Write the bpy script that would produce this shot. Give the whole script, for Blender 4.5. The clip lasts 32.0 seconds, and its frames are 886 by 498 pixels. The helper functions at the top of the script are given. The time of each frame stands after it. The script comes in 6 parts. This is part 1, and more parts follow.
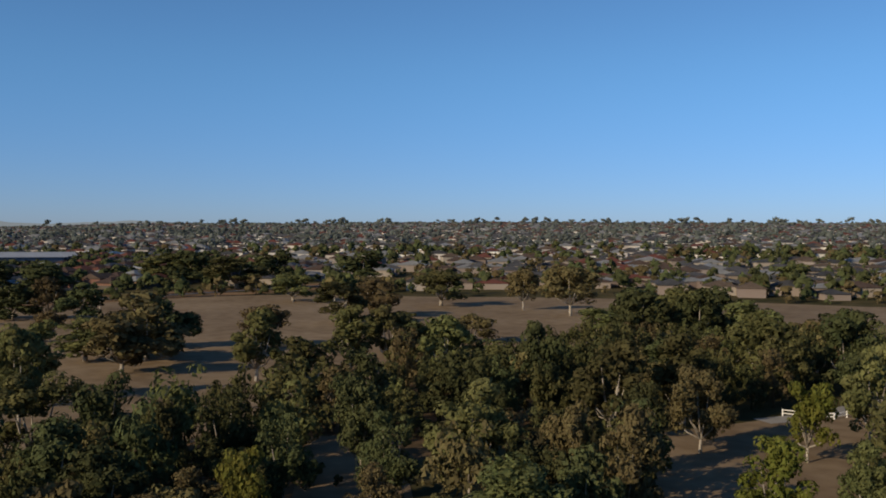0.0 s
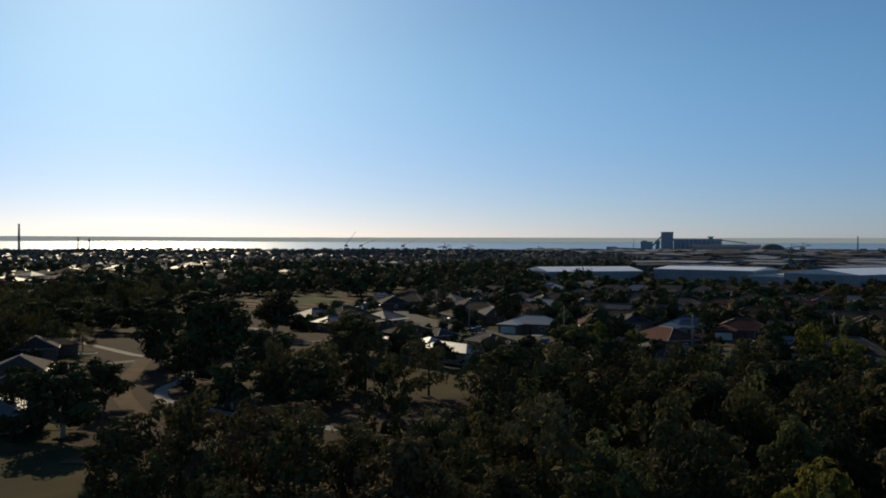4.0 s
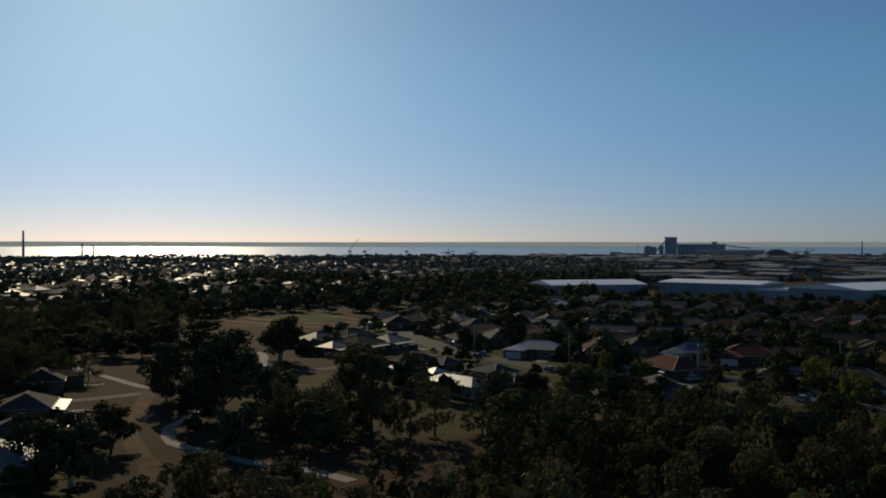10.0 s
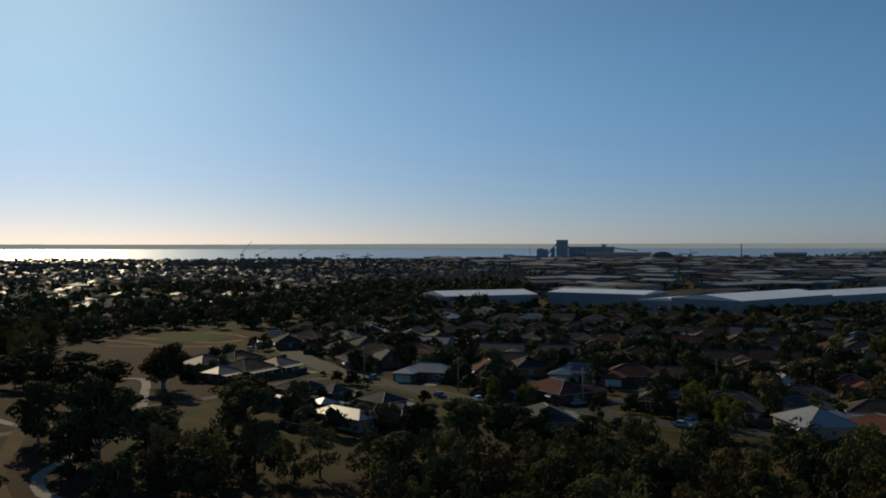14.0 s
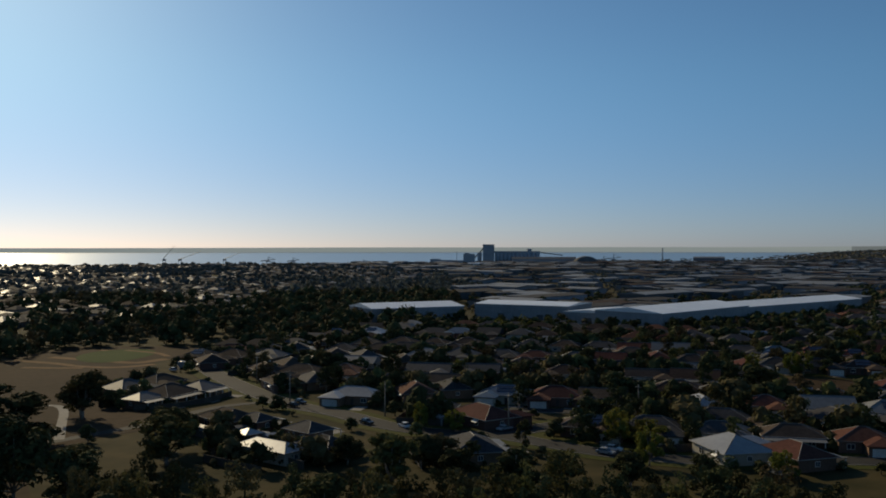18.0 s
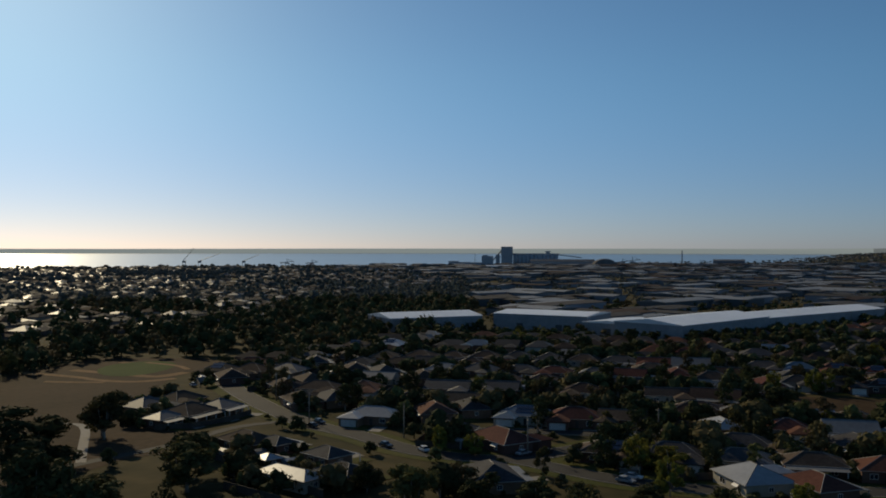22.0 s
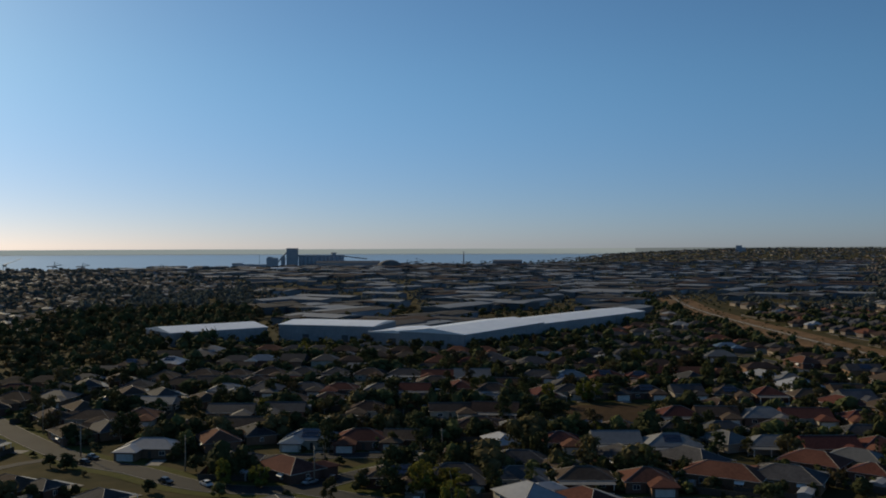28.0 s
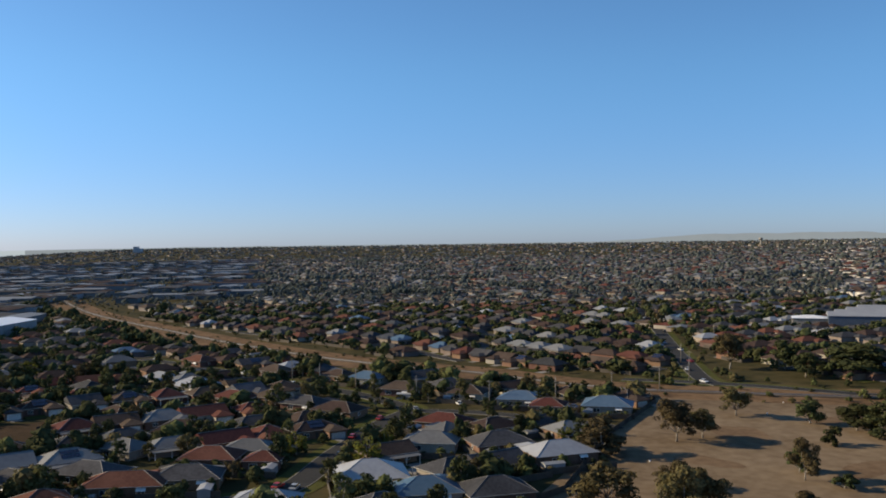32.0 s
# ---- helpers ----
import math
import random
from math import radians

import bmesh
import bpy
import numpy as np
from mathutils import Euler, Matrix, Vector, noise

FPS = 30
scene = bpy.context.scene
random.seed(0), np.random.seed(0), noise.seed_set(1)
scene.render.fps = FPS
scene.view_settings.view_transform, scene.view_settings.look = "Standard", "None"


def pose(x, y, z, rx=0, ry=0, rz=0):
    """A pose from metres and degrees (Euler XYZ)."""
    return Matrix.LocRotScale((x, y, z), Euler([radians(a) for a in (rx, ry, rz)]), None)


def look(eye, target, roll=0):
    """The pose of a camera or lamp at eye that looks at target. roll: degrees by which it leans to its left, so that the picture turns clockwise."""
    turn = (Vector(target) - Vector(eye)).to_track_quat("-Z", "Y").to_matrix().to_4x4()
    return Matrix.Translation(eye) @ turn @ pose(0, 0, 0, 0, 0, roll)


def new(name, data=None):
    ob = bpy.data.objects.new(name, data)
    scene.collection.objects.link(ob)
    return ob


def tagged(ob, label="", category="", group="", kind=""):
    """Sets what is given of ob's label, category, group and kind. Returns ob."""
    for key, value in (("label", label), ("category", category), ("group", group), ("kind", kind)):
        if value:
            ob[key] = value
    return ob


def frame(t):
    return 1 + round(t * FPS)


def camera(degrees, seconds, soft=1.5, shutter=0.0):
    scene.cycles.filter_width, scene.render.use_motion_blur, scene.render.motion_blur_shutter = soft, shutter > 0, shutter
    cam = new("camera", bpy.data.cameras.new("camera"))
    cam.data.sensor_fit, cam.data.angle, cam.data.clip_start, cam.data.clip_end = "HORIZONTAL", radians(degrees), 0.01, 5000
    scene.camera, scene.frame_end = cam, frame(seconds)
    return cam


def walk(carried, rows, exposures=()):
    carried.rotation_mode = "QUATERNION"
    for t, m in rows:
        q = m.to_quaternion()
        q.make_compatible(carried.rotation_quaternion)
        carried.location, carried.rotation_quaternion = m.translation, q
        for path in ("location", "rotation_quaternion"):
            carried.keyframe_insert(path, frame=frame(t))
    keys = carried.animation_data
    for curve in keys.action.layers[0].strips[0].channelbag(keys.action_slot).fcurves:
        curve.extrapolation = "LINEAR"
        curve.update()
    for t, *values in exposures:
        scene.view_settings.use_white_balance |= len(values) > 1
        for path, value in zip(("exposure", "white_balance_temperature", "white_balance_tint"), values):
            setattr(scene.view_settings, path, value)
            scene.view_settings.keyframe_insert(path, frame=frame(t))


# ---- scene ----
cam = camera(51.3, 32.0, soft=1.85)
# seconds, x, y, height, heading clockwise from +y, tilt up, lean
ROWS = [
    (0, -0.04, 0.03, 27.24, 140.99, -0.77, 0.41),
    (0.4, -0.03, 0.04, 27.43, 135.96, -0.83, 0.37),
    (0.5, -0.03, 0.04, 27.47, 131.28, -0.84, 0.37),
    (0.6, 0.00, 0.03, 27.48, 125.21, -0.77, 0.20),
    (0.7, 0.03, 0.03, 27.50, 118.34, -0.74, 0.04),
    (0.8, 0.01, 0.01, 27.48, 111.62, -0.98, 0.04),
    (0.9, 0.01, 0.00, 27.45, 108.88, -0.74, 0.04),
    (1, 0.00, -0.01, 27.44, 106.64, -0.79, 0.04),
    (1.1, -0.01, -0.01, 27.44, 106.35, -0.76, 0.01),
    (1.2, -0.03, -0.01, 27.44, 105.93, -0.76, -0.01),
    (1.3, -0.04, -0.01, 27.45, 104.53, -0.72, -0.04),
    (1.5, -0.08, -0.01, 27.47, 99.25, -0.73, -0.07),
    (1.6, -0.13, -0.03, 27.45, 94.80, -0.72, -0.04),
    (1.7, -0.15, -0.04, 27.43, 89.44, -0.67, 0.04),
    (1.8, -0.17, 0.03, 27.41, 82.74, -0.58, 0.08),
    (1.9, -0.20, 0.07, 27.41, 75.82, -0.61, 0.09),
    (2, -0.21, 0.13, 27.41, 69.12, -0.62, 0.11),
    (2.2, -0.24, 0.11, 27.43, 61.62, -0.57, 0.13),
    (2.3, -0.27, 0.11, 27.45, 60.26, -0.59, 0.16),
    (2.5, -0.31, 0.10, 27.50, 58.76, -0.60, 0.12),
    (3, -0.39, 0.04, 27.61, 55.19, -0.58, 0.11),
    (3.1, -0.41, 0.06, 27.64, 52.40, -0.57, 0.06),
    (3.2, -0.42, 0.06, 27.66, 48.43, -0.57, 0.06),
    (3.3, -0.45, 0.07, 27.72, 43.74, -0.50, 0.09),
    (3.4, -0.48, 0.06, 27.78, 38.77, -0.50, 0.16),
    (3.5, -0.52, 0.06, 27.83, 33.03, -0.54, 0.22),
    (5.5, -1.08, 0.03, 29.29, 30.04, -0.47, 0.11),
    (6, -1.11, 0.07, 29.48, 30.87, -0.42, 0.11),
    (6.5, -1.19, 0.06, 29.65, 31.82, -0.40, 0.09),
    (7, -1.23, 0.07, 30.21, 32.40, -0.42, 0.12),
    (7.5, -1.29, 0.13, 30.97, 32.85, -0.39, 0.08),
    (8, -1.25, 0.15, 31.63, 33.22, -0.35, 0.03),
    (8.5, -1.15, 0.14, 32.47, 33.66, -0.34, 0.03),
    (8.7, -1.09, 0.14, 32.80, 30.79, -0.31, 0.04),
    (9, -1.09, 0.17, 33.31, 29.93, -0.35, 0.05),
    (9.5, -1.11, 0.25, 34.22, 30.48, -0.34, 0.05),
    (10, -1.11, 0.32, 34.90, 31.09, -0.30, 0.05),
    (10.5, -0.98, 0.38, 35.67, 31.69, -0.47, 0.05),
    (11, -0.66, 0.48, 36.61, 32.08, -0.02, 0.12),
    (11.5, -0.39, 0.50, 37.59, 32.71, -0.29, -0.04),
    (12, 0.08, 0.43, 38.40, 33.39, -0.35, 0.12),
    (12.5, 0.55, 0.28, 39.14, 33.92, -0.33, 0.34),
    (13, 0.77, 0.17, 39.98, 34.51, -0.31, 0.14),
    (13.5, 0.85, 0.00, 40.94, 35.09, -0.29, 0.08),
    (14, 0.84, -0.04, 41.75, 37.57, -0.26, -0.06),
    (14.5, 0.77, -0.20, 42.43, 42.68, -0.24, -0.14),
    (16.5, 0.67, -0.41, 45.70, 42.22, -0.16, -0.08),
    (17, 0.64, -0.43, 46.61, 42.21, -0.16, -0.08),
    (17.5, 0.62, -0.48, 47.43, 42.18, -0.15, -0.03),
    (18, 0.62, -0.42, 48.19, 42.10, -0.12, -0.04),
    (18.5, 0.64, -0.35, 48.96, 42.03, -0.12, -0.05),
    (19, 0.63, -0.35, 49.77, 41.95, -0.12, -0.04),
    (19.5, 0.63, -0.34, 50.64, 41.84, -0.13, -0.02),
    (20, 0.59, -0.28, 51.38, 41.68, -0.09, -0.04),
    (20.5, 0.57, -0.18, 52.12, 41.50, -0.10, -0.01),
    (21, 0.60, -0.11, 52.84, 41.28, -0.12, 0.03),
    (21.5, 0.59, -0.11, 53.69, 41.11, -0.13, 0.05),
    (22, 0.53, -0.08, 54.47, 40.97, -0.12, 0.06),
    (22.5, 0.57, -0.03, 55.17, 40.77, -0.12, 0.08),
    (23, 0.60, 0.01, 55.96, 40.61, -0.13, 0.08),
    (23.5, 0.60, 0.08, 56.78, 40.49, -0.15, 0.15),
    (24, 0.60, 0.13, 57.62, 40.36, -0.15, 0.13),
    (24.5, 0.59, 0.17, 58.38, 40.26, -0.14, 0.18),
    (26.5, 0.49, 0.01, 61.29, 39.80, -0.14, 0.24),
    (27, 0.53, -0.10, 61.60, 40.46, -0.17, 0.28),
    (27.2, 0.53, -0.13, 61.68, 42.59, -0.11, 0.22),
    (27.5, 0.57, -0.18, 61.80, 47.03, -0.18, 0.16),
    (28, 0.42, -0.17, 61.87, 54.21, -0.19, -0.12),
    (28.5, 0.32, -0.13, 62.20, 63.48, -0.24, -0.25),
    (28.8, 0.22, -0.06, 62.69, 69.68, -0.33, -0.52),
    (29, 0.20, -0.06, 63.03, 74.72, -0.40, -0.76),
    (29.2, 0.14, -0.03, 63.13, 81.46, -0.55, -0.81),
    (29.5, 0.10, 0.01, 63.03, 90.79, -0.64, -0.95),
    (30, 0.04, 0.04, 63.00, 94.24, -0.60, -0.96),
    (30.5, 0.04, 0.01, 63.01, 93.52, -0.53, -0.91),
    (31, 0.04, -0.03, 63.08, 92.49, -0.47, -0.85),
    (31.5, 0.08, -0.07, 63.14, 91.41, -0.43, -0.77),
    (32, 0.10, -0.14, 63.31, 90.38, -0.43, -0.77),
]


def drone(x, y, z, heading, tilt, lean):
    m = Euler((radians(90 + tilt), 0, radians(-heading))).to_matrix().to_4x4()
    return Matrix.Translation((x, y, z)) @ m @ Matrix.Rotation(radians(lean), 4, "Z")


walk(cam, [(r[0], drone(*r[1:])) for r in ROWS],
     exposures=[
         (0, 0.05, 8300, 8), (1.0, 0.46, 8300, 8), (1.5, 0.45, 8300, 8), (2.0, 0.5, 8300, 8), (2.5, 0.18, 8500, 7), (3.0, -0.08, 8700, 5), (3.5, -0.3, 8800, 4),
         (5.5, -0.86, 9200, 3), (9, -0.88, 9200, 3), (14, -0.8, 9200, 3), (18, -0.64, 9200, 3), (23, -0.7, 9200, 3), (27, -0.68, 9200, 3),
         (28.5, -0.4, 9000, 4), (29, -0.38, 8700, 4), (29.6, 0.1, 8900, 6), (30, 0.36, 9000, 6), (32, 0.48, 8600, 7)])

# ---- light ----
SUN_AZ, SUN_EL = 13.0, 23.0
world = bpy.data.worlds.new("world")
scene.world = world
world.use_nodes = True
wn = world.node_tree
sky = wn.nodes.new("ShaderNodeTexSky")
sky.sky_type = "NISHITA"
sky.sun_disc = False
sky.sun_elevation = radians(SUN_EL)
sky.sun_rotation = radians(SUN_AZ)
sky.altitude = 2500
sky.air_density, sky.dust_density, sky.ozone_density = 1.0, 2.8, 10.0
# the air is a little warmer and greyer low over the land
wc, wx, wr, wm = (wn.nodes.new("ShaderNode" + k) for k in ("TexCoord", "SeparateXYZ", "MapRange", "Mix"))
wn.links.new(wc.outputs["Generated"], wx.inputs[0])
wn.links.new(wx.outputs["Z"], wr.inputs["Value"])
wr.interpolation_type = "SMOOTHSTEP"
wr.inputs["From Min"].default_value, wr.inputs["From Max"].default_value = 0.0, 0.2
wm.data_type, wm.blend_type = "RGBA", "MULTIPLY"
wm.inputs["Factor"].default_value = 1.0
tint = wn.nodes.new("ShaderNodeMix")
tint.data_type = "RGBA"
tint.inputs["A"].default_value, tint.inputs["B"].default_value = (0.75, 0.70, 0.83, 1), (0.88, 1.0, 0.96, 1)
wn.links.new(wr.outputs[0], tint.inputs["Factor"])
wn.links.new(sky.outputs[0], wm.inputs["A"])
wn.links.new(tint.outputs["Result"], wm.inputs["B"])
wn.links.new(wm.outputs["Result"], wn.nodes["Background"].inputs["Color"])
wn.nodes["Background"].inputs["Strength"].default_value = 0.15
sun = new("sun", bpy.data.lights.new("sun", "SUN"))
sun.data.energy, sun.data.angle, sun.data.color = 4.4, radians(0.55), (1.0, 0.91, 0.79)
sa, se = radians(SUN_AZ), radians(SUN_EL)
sun.matrix_world = look((0, 0, 0), (-math.sin(sa) * math.cos(se), -math.cos(sa) * math.cos(se), -math.sin(se)))

# ---- materials ----
def mat(name, c1, c2, fine=1.0, coarse=0.08, rough=0.85, metal=0.0, bump=0.0, vary=0.0, island=0.0, translucent=0.0, spec=0.3):
    """Two colours mixed by coarse and fine noise at world size; vary: by object; island: by loose piece."""
    m = bpy.data.materials.new(name)
    m.use_nodes = True
    nt, N = m.node_tree, m.node_tree.nodes
    b = N["Principled BSDF"]
    geo = N.new("ShaderNodeNewGeometry")
    n1, n2 = N.new("ShaderNodeTexNoise"), N.new("ShaderNodeTexNoise")
    n1.inputs["Scale"].default_value, n2.inputs["Scale"].default_value = fine, coarse
    n1.inputs["Detail"].default_value, n2.inputs["Detail"].default_value = 4, 3
    for n in (n1, n2):
        nt.links.new(geo.outputs["Position"], n.inputs["Vector"])
    add = N.new("ShaderNodeMath")
    add.operation = "ADD"
    nt.links.new(n1.outputs["Fac"], add.inputs[0])
    nt.links.new(n2.outputs["Fac"], add.inputs[1])
    ramp = N.new("ShaderNodeMapRange")
    ramp.inputs["From Min"].default_value, ramp.inputs["From Max"].default_value = 0.7, 1.3
    nt.links.new(add.outputs[0], ramp.inputs["Value"])
    mix = N.new("ShaderNodeMix")
    mix.data_type = "RGBA"
    mix.inputs["A"].default_value, mix.inputs["B"].default_value = (*c1, 1), (*c2, 1)
    nt.links.new(ramp.outputs[0], mix.inputs["Factor"])
    out = mix.outputs["Result"]
    for amount, node, sock in ((vary, "ShaderNodeObjectInfo", "Random"), (island, "ShaderNodeNewGeometry", "Random Per Island")):
        if amount:
            r, mr, hs = N.new(node), N.new("ShaderNodeMapRange"), N.new("ShaderNodeHueSaturation")
            mr.inputs["To Min"].default_value, mr.inputs["To Max"].default_value = 1 - amount, 1 + amount
            nt.links.new(r.outputs[sock], mr.inputs["Value"])
            nt.links.new(mr.outputs[0], hs.inputs["Value"])
            mh = N.new("ShaderNodeMapRange")
            mh.inputs["To Min"].default_value, mh.inputs["To Max"].default_value = 0.5 - amount * 0.07, 0.5 + amount * 0.07
            nt.links.new(r.outputs[sock], mh.inputs["Value"])
            nt.links.new(mh.outputs[0], hs.inputs["Hue"])
            nt.links.new(out, hs.inputs["Color"])
            out = hs.outputs[0]
    nt.links.new(out, b.inputs["Base Color"])
    b.inputs["Roughness"].default_value, b.inputs["Metallic"].default_value = rough, metal
    b.inputs["Specular IOR Level"].default_value = spec
    if bump:
        bp = N.new("ShaderNodeBump")
        bp.inputs["Strength"].default_value, bp.inputs["Distance"].default_value = bump, 0.1
        nt.links.new(n1.outputs["Fac"], bp.inputs["Height"])
        nt.links.new(bp.outputs[0], b.inputs["Normal"])
    if translucent:
        tr, ms = N.new("ShaderNodeBsdfTranslucent"), N.new("ShaderNodeMixShader")
        nt.links.new(out, tr.inputs["Color"])
        ms.inputs[0].default_value = translucent
        nt.links.new(b.outputs[0], ms.inputs[1])
        nt.links.new(tr.outputs[0], ms.inputs[2])
        nt.links.new(ms.outputs[0], N["Material Output"].inputs["Surface"])
    return m


M_GROUND = mat("suburb_ground", (0.03, 0.03, 0.013), (0.08, 0.062, 0.03), 0.12, 0.03, 0.95, bump=0.4, spec=0.03)
M_FIELD = mat("dry_grass", (0.125, 0.086, 0.054), (0.222, 0.163, 0.108), 0.25, 0.03, 0.95, bump=0.5, spec=0.03)
# darker copy of the dry grass, its against-the-sun dimness put into the colour
M_BACKLIT_GRASS = mat("backlit_dry_grass", (0.034, 0.023, 0.0135), (0.066, 0.042, 0.026), 0.4, 0.03, 0.95, bump=0.5, spec=0.03)
M_LAWN = mat("green_grass", (0.045, 0.054, 0.016), (0.085, 0.08, 0.028), 0.6, 0.05, 0.95, bump=0.4, spec=0.03)
M_EARTH = mat("bare_earth", (0.16, 0.095, 0.048), (0.25, 0.155, 0.085), 0.3, 0.03, 0.95, bump=0.4, spec=0.03)
M_ASPHALT = mat("asphalt", (0.022, 0.022, 0.023), (0.04, 0.039, 0.037), 1.5, 0.1, 0.9, spec=0.12)
M_CONCRETE = mat("concrete", (0.188, 0.176, 0.16), (0.257, 0.239, 0.217), 1.2, 0.1, 0.9, spec=0.1)
M_GRAVEL = mat("rail_ballast", (0.0851, 0.0669, 0.0517), (0.134, 0.103, 0.079), 1.5, 0.1, 0.95, bump=0.5, spec=0.03)
# base colour lifted so it carries the bay's backlit sheen and haze
M_WATER = mat("pale_sheen_water", (0.17, 0.215, 0.25), (0.2, 0.245, 0.28), 0.02, 0.003, 0.28, bump=0.0, spec=0.5)
# skyline backdrops emit a bluish glow that stands in for distance haze
M_FARLAND_GLOW = mat("far_land_glow", (0.03, 0.035, 0.04), (0.05, 0.055, 0.06), 0.02, 0.003, 0.95)
M_FARLAND_GLOW.node_tree.nodes["Principled BSDF"].inputs["Emission Color"].default_value = (0.72, 0.92, 1.2, 1)
M_FARLAND_GLOW.node_tree.nodes["Principled BSDF"].inputs["Emission Strength"].default_value = 0.21
M_FARCOAST_GLOW = mat("far_coast_glow", (0.03, 0.035, 0.04), (0.05, 0.055, 0.06), 0.02, 0.003, 0.95)
M_FARCOAST_GLOW.node_tree.nodes["Principled BSDF"].inputs["Emission Color"].default_value = (0.74, 0.95, 1.22, 1)
M_FARCOAST_GLOW.node_tree.nodes["Principled BSDF"].inputs["Emission Strength"].default_value = 0.38
M_BARK = mat("bark", (0.16, 0.13, 0.1), (0.36, 0.32, 0.27), 1.5, 0.3, 0.9, bump=0.4)
M_LEAF = mat("eucalypt_leaves", (0.052, 0.057, 0.022), (0.122, 0.114, 0.047), 0.5, 0.09, 0.95, vary=0.38, island=0.12, translucent=0.22, spec=0.05)
M_LEAF_DARK = mat("dark_leaves", (0.032, 0.039, 0.017), (0.07, 0.073, 0.032), 0.5, 0.09, 0.95, vary=0.3, island=0.12, translucent=0.08, spec=0.05)
M_LEAF_BROWN = mat("brown_leaves", (0.072, 0.058, 0.028), (0.128, 0.1, 0.049), 0.5, 0.09, 0.95, vary=0.25, island=0.12, translucent=0.12, spec=0.05)
M_LEAF_LIME = mat("yellow_green_leaves", (0.085, 0.092, 0.02), (0.16, 0.15, 0.038), 0.5, 0.09, 0.95, vary=0.2, island=0.2, translucent=0.35, spec=0.05)
M_BRICK = mat("brick_wall", (0.143, 0.0741, 0.0485), (0.205, 0.114, 0.0798), 2.0, 0.2, 0.9, vary=0.25)
M_CREAM = mat("rendered_wall", (0.285, 0.251, 0.205), (0.353, 0.319, 0.268), 1.0, 0.2, 0.85, vary=0.2)
M_CAP = mat("ridge_capping", (0.13, 0.12, 0.115), (0.22, 0.21, 0.2), 1.0, 0.2, 0.7, vary=0.3)
M_TRIM = mat("white_trim", (0.68, 0.66, 0.62), (0.8, 0.78, 0.75), 1.0, 0.2, 0.6)
M_GUTTER = mat("gutter_paint", (0.22, 0.2, 0.18), (0.34, 0.32, 0.29), 1.0, 0.2, 0.6, vary=0.4)
M_WINDOW = mat("window_glass", (0.02, 0.025, 0.03), (0.03, 0.035, 0.04), 1, 0.2, 0.08, spec=0.6)
M_GARAGE = mat("garage_door", (0.5, 0.47, 0.42), (0.62, 0.6, 0.56), 1, 0.2, 0.5, vary=0.2)
ROOFS = {
    "terracotta tile": mat("terracotta_tiles", (0.08, 0.031, 0.025), (0.125, 0.05, 0.04), 1.2, 0.15, 0.9, vary=0.2, bump=0.3, spec=0.05),
    "brown tile": mat("brown_tiles", (0.048, 0.033, 0.028), (0.082, 0.058, 0.048), 1.2, 0.15, 0.9, vary=0.3, bump=0.3, spec=0.05),
    "dark grey tile": mat("charcoal_tiles", (0.034, 0.034, 0.037), (0.064, 0.064, 0.068), 1.2, 0.15, 0.85, vary=0.3, bump=0.3, spec=0.07),
    "charcoal metal": mat("charcoal_metal_roof", (0.035, 0.037, 0.042), (0.07, 0.073, 0.08), 0.8, 0.15, 0.62, vary=0.3, spec=0.2),
    "pale grey metal": mat("pale_metal_roof", (0.228, 0.233, 0.245), (0.296, 0.302, 0.308), 0.8, 0.15, 0.42, vary=0.15),
    "blue metal": mat("blue_metal_roof", (0.0513, 0.0973, 0.143), (0.0741, 0.125, 0.176), 0.8, 0.15, 0.45, vary=0.15),
    "weathered zinc": mat("zinc_roof", (0.109, 0.109, 0.109), (0.155, 0.155, 0.15), 0.8, 0.15, 0.55, vary=0.3),
}
M_SHED_WALL = mat("shed_cladding", (0.21, 0.22, 0.23), (0.28, 0.29, 0.3), 0.4, 0.05, 0.5)
M_WORKWALL = mat("works_cladding", (0.1, 0.11, 0.12), (0.22, 0.23, 0.24), 0.02, 0.01, 0.6, island=0.5)
M_SHED_ROOF = mat("shed_roof", (0.66, 0.66, 0.66), (0.8, 0.79, 0.78), 0.3, 0.05, 0.33)
M_FENCE = mat("paling_fence", (0.0532, 0.0452, 0.0372), (0.0958, 0.0798, 0.0638), 2.0, 0.2, 0.9, vary=0.2)
M_RED = mat("red_shed_wall", (0.3, 0.04, 0.035), (0.38, 0.06, 0.05), 1.0, 0.2, 0.6)
M_SOLAR = mat("solar_panel", (0.012, 0.016, 0.035), (0.02, 0.025, 0.05), 1, 0.2, 0.12, spec=0.6)
M_STEEL = mat("steel", (0.2, 0.2, 0.2), (0.3, 0.3, 0.3), 1, 0.2, 0.5, metal=0.3)
M_FARROOF = mat("far_roofs", (0.0851, 0.0692, 0.0638), (0.192, 0.181, 0.176), 0.02, 0.004, 0.55, island=0.75)
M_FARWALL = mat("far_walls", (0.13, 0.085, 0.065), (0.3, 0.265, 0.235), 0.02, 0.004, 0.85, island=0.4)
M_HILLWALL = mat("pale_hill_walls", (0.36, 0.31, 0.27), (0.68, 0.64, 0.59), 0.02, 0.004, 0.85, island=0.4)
# paler, bluer copy of the leaves: distance haze is put into the colour
M_HAZETREE = mat("hazed_foliage", (0.085, 0.1, 0.088), (0.13, 0.142, 0.128), 0.05, 0.006, 0.95, island=0.3, translucent=0.3, spec=0.02)
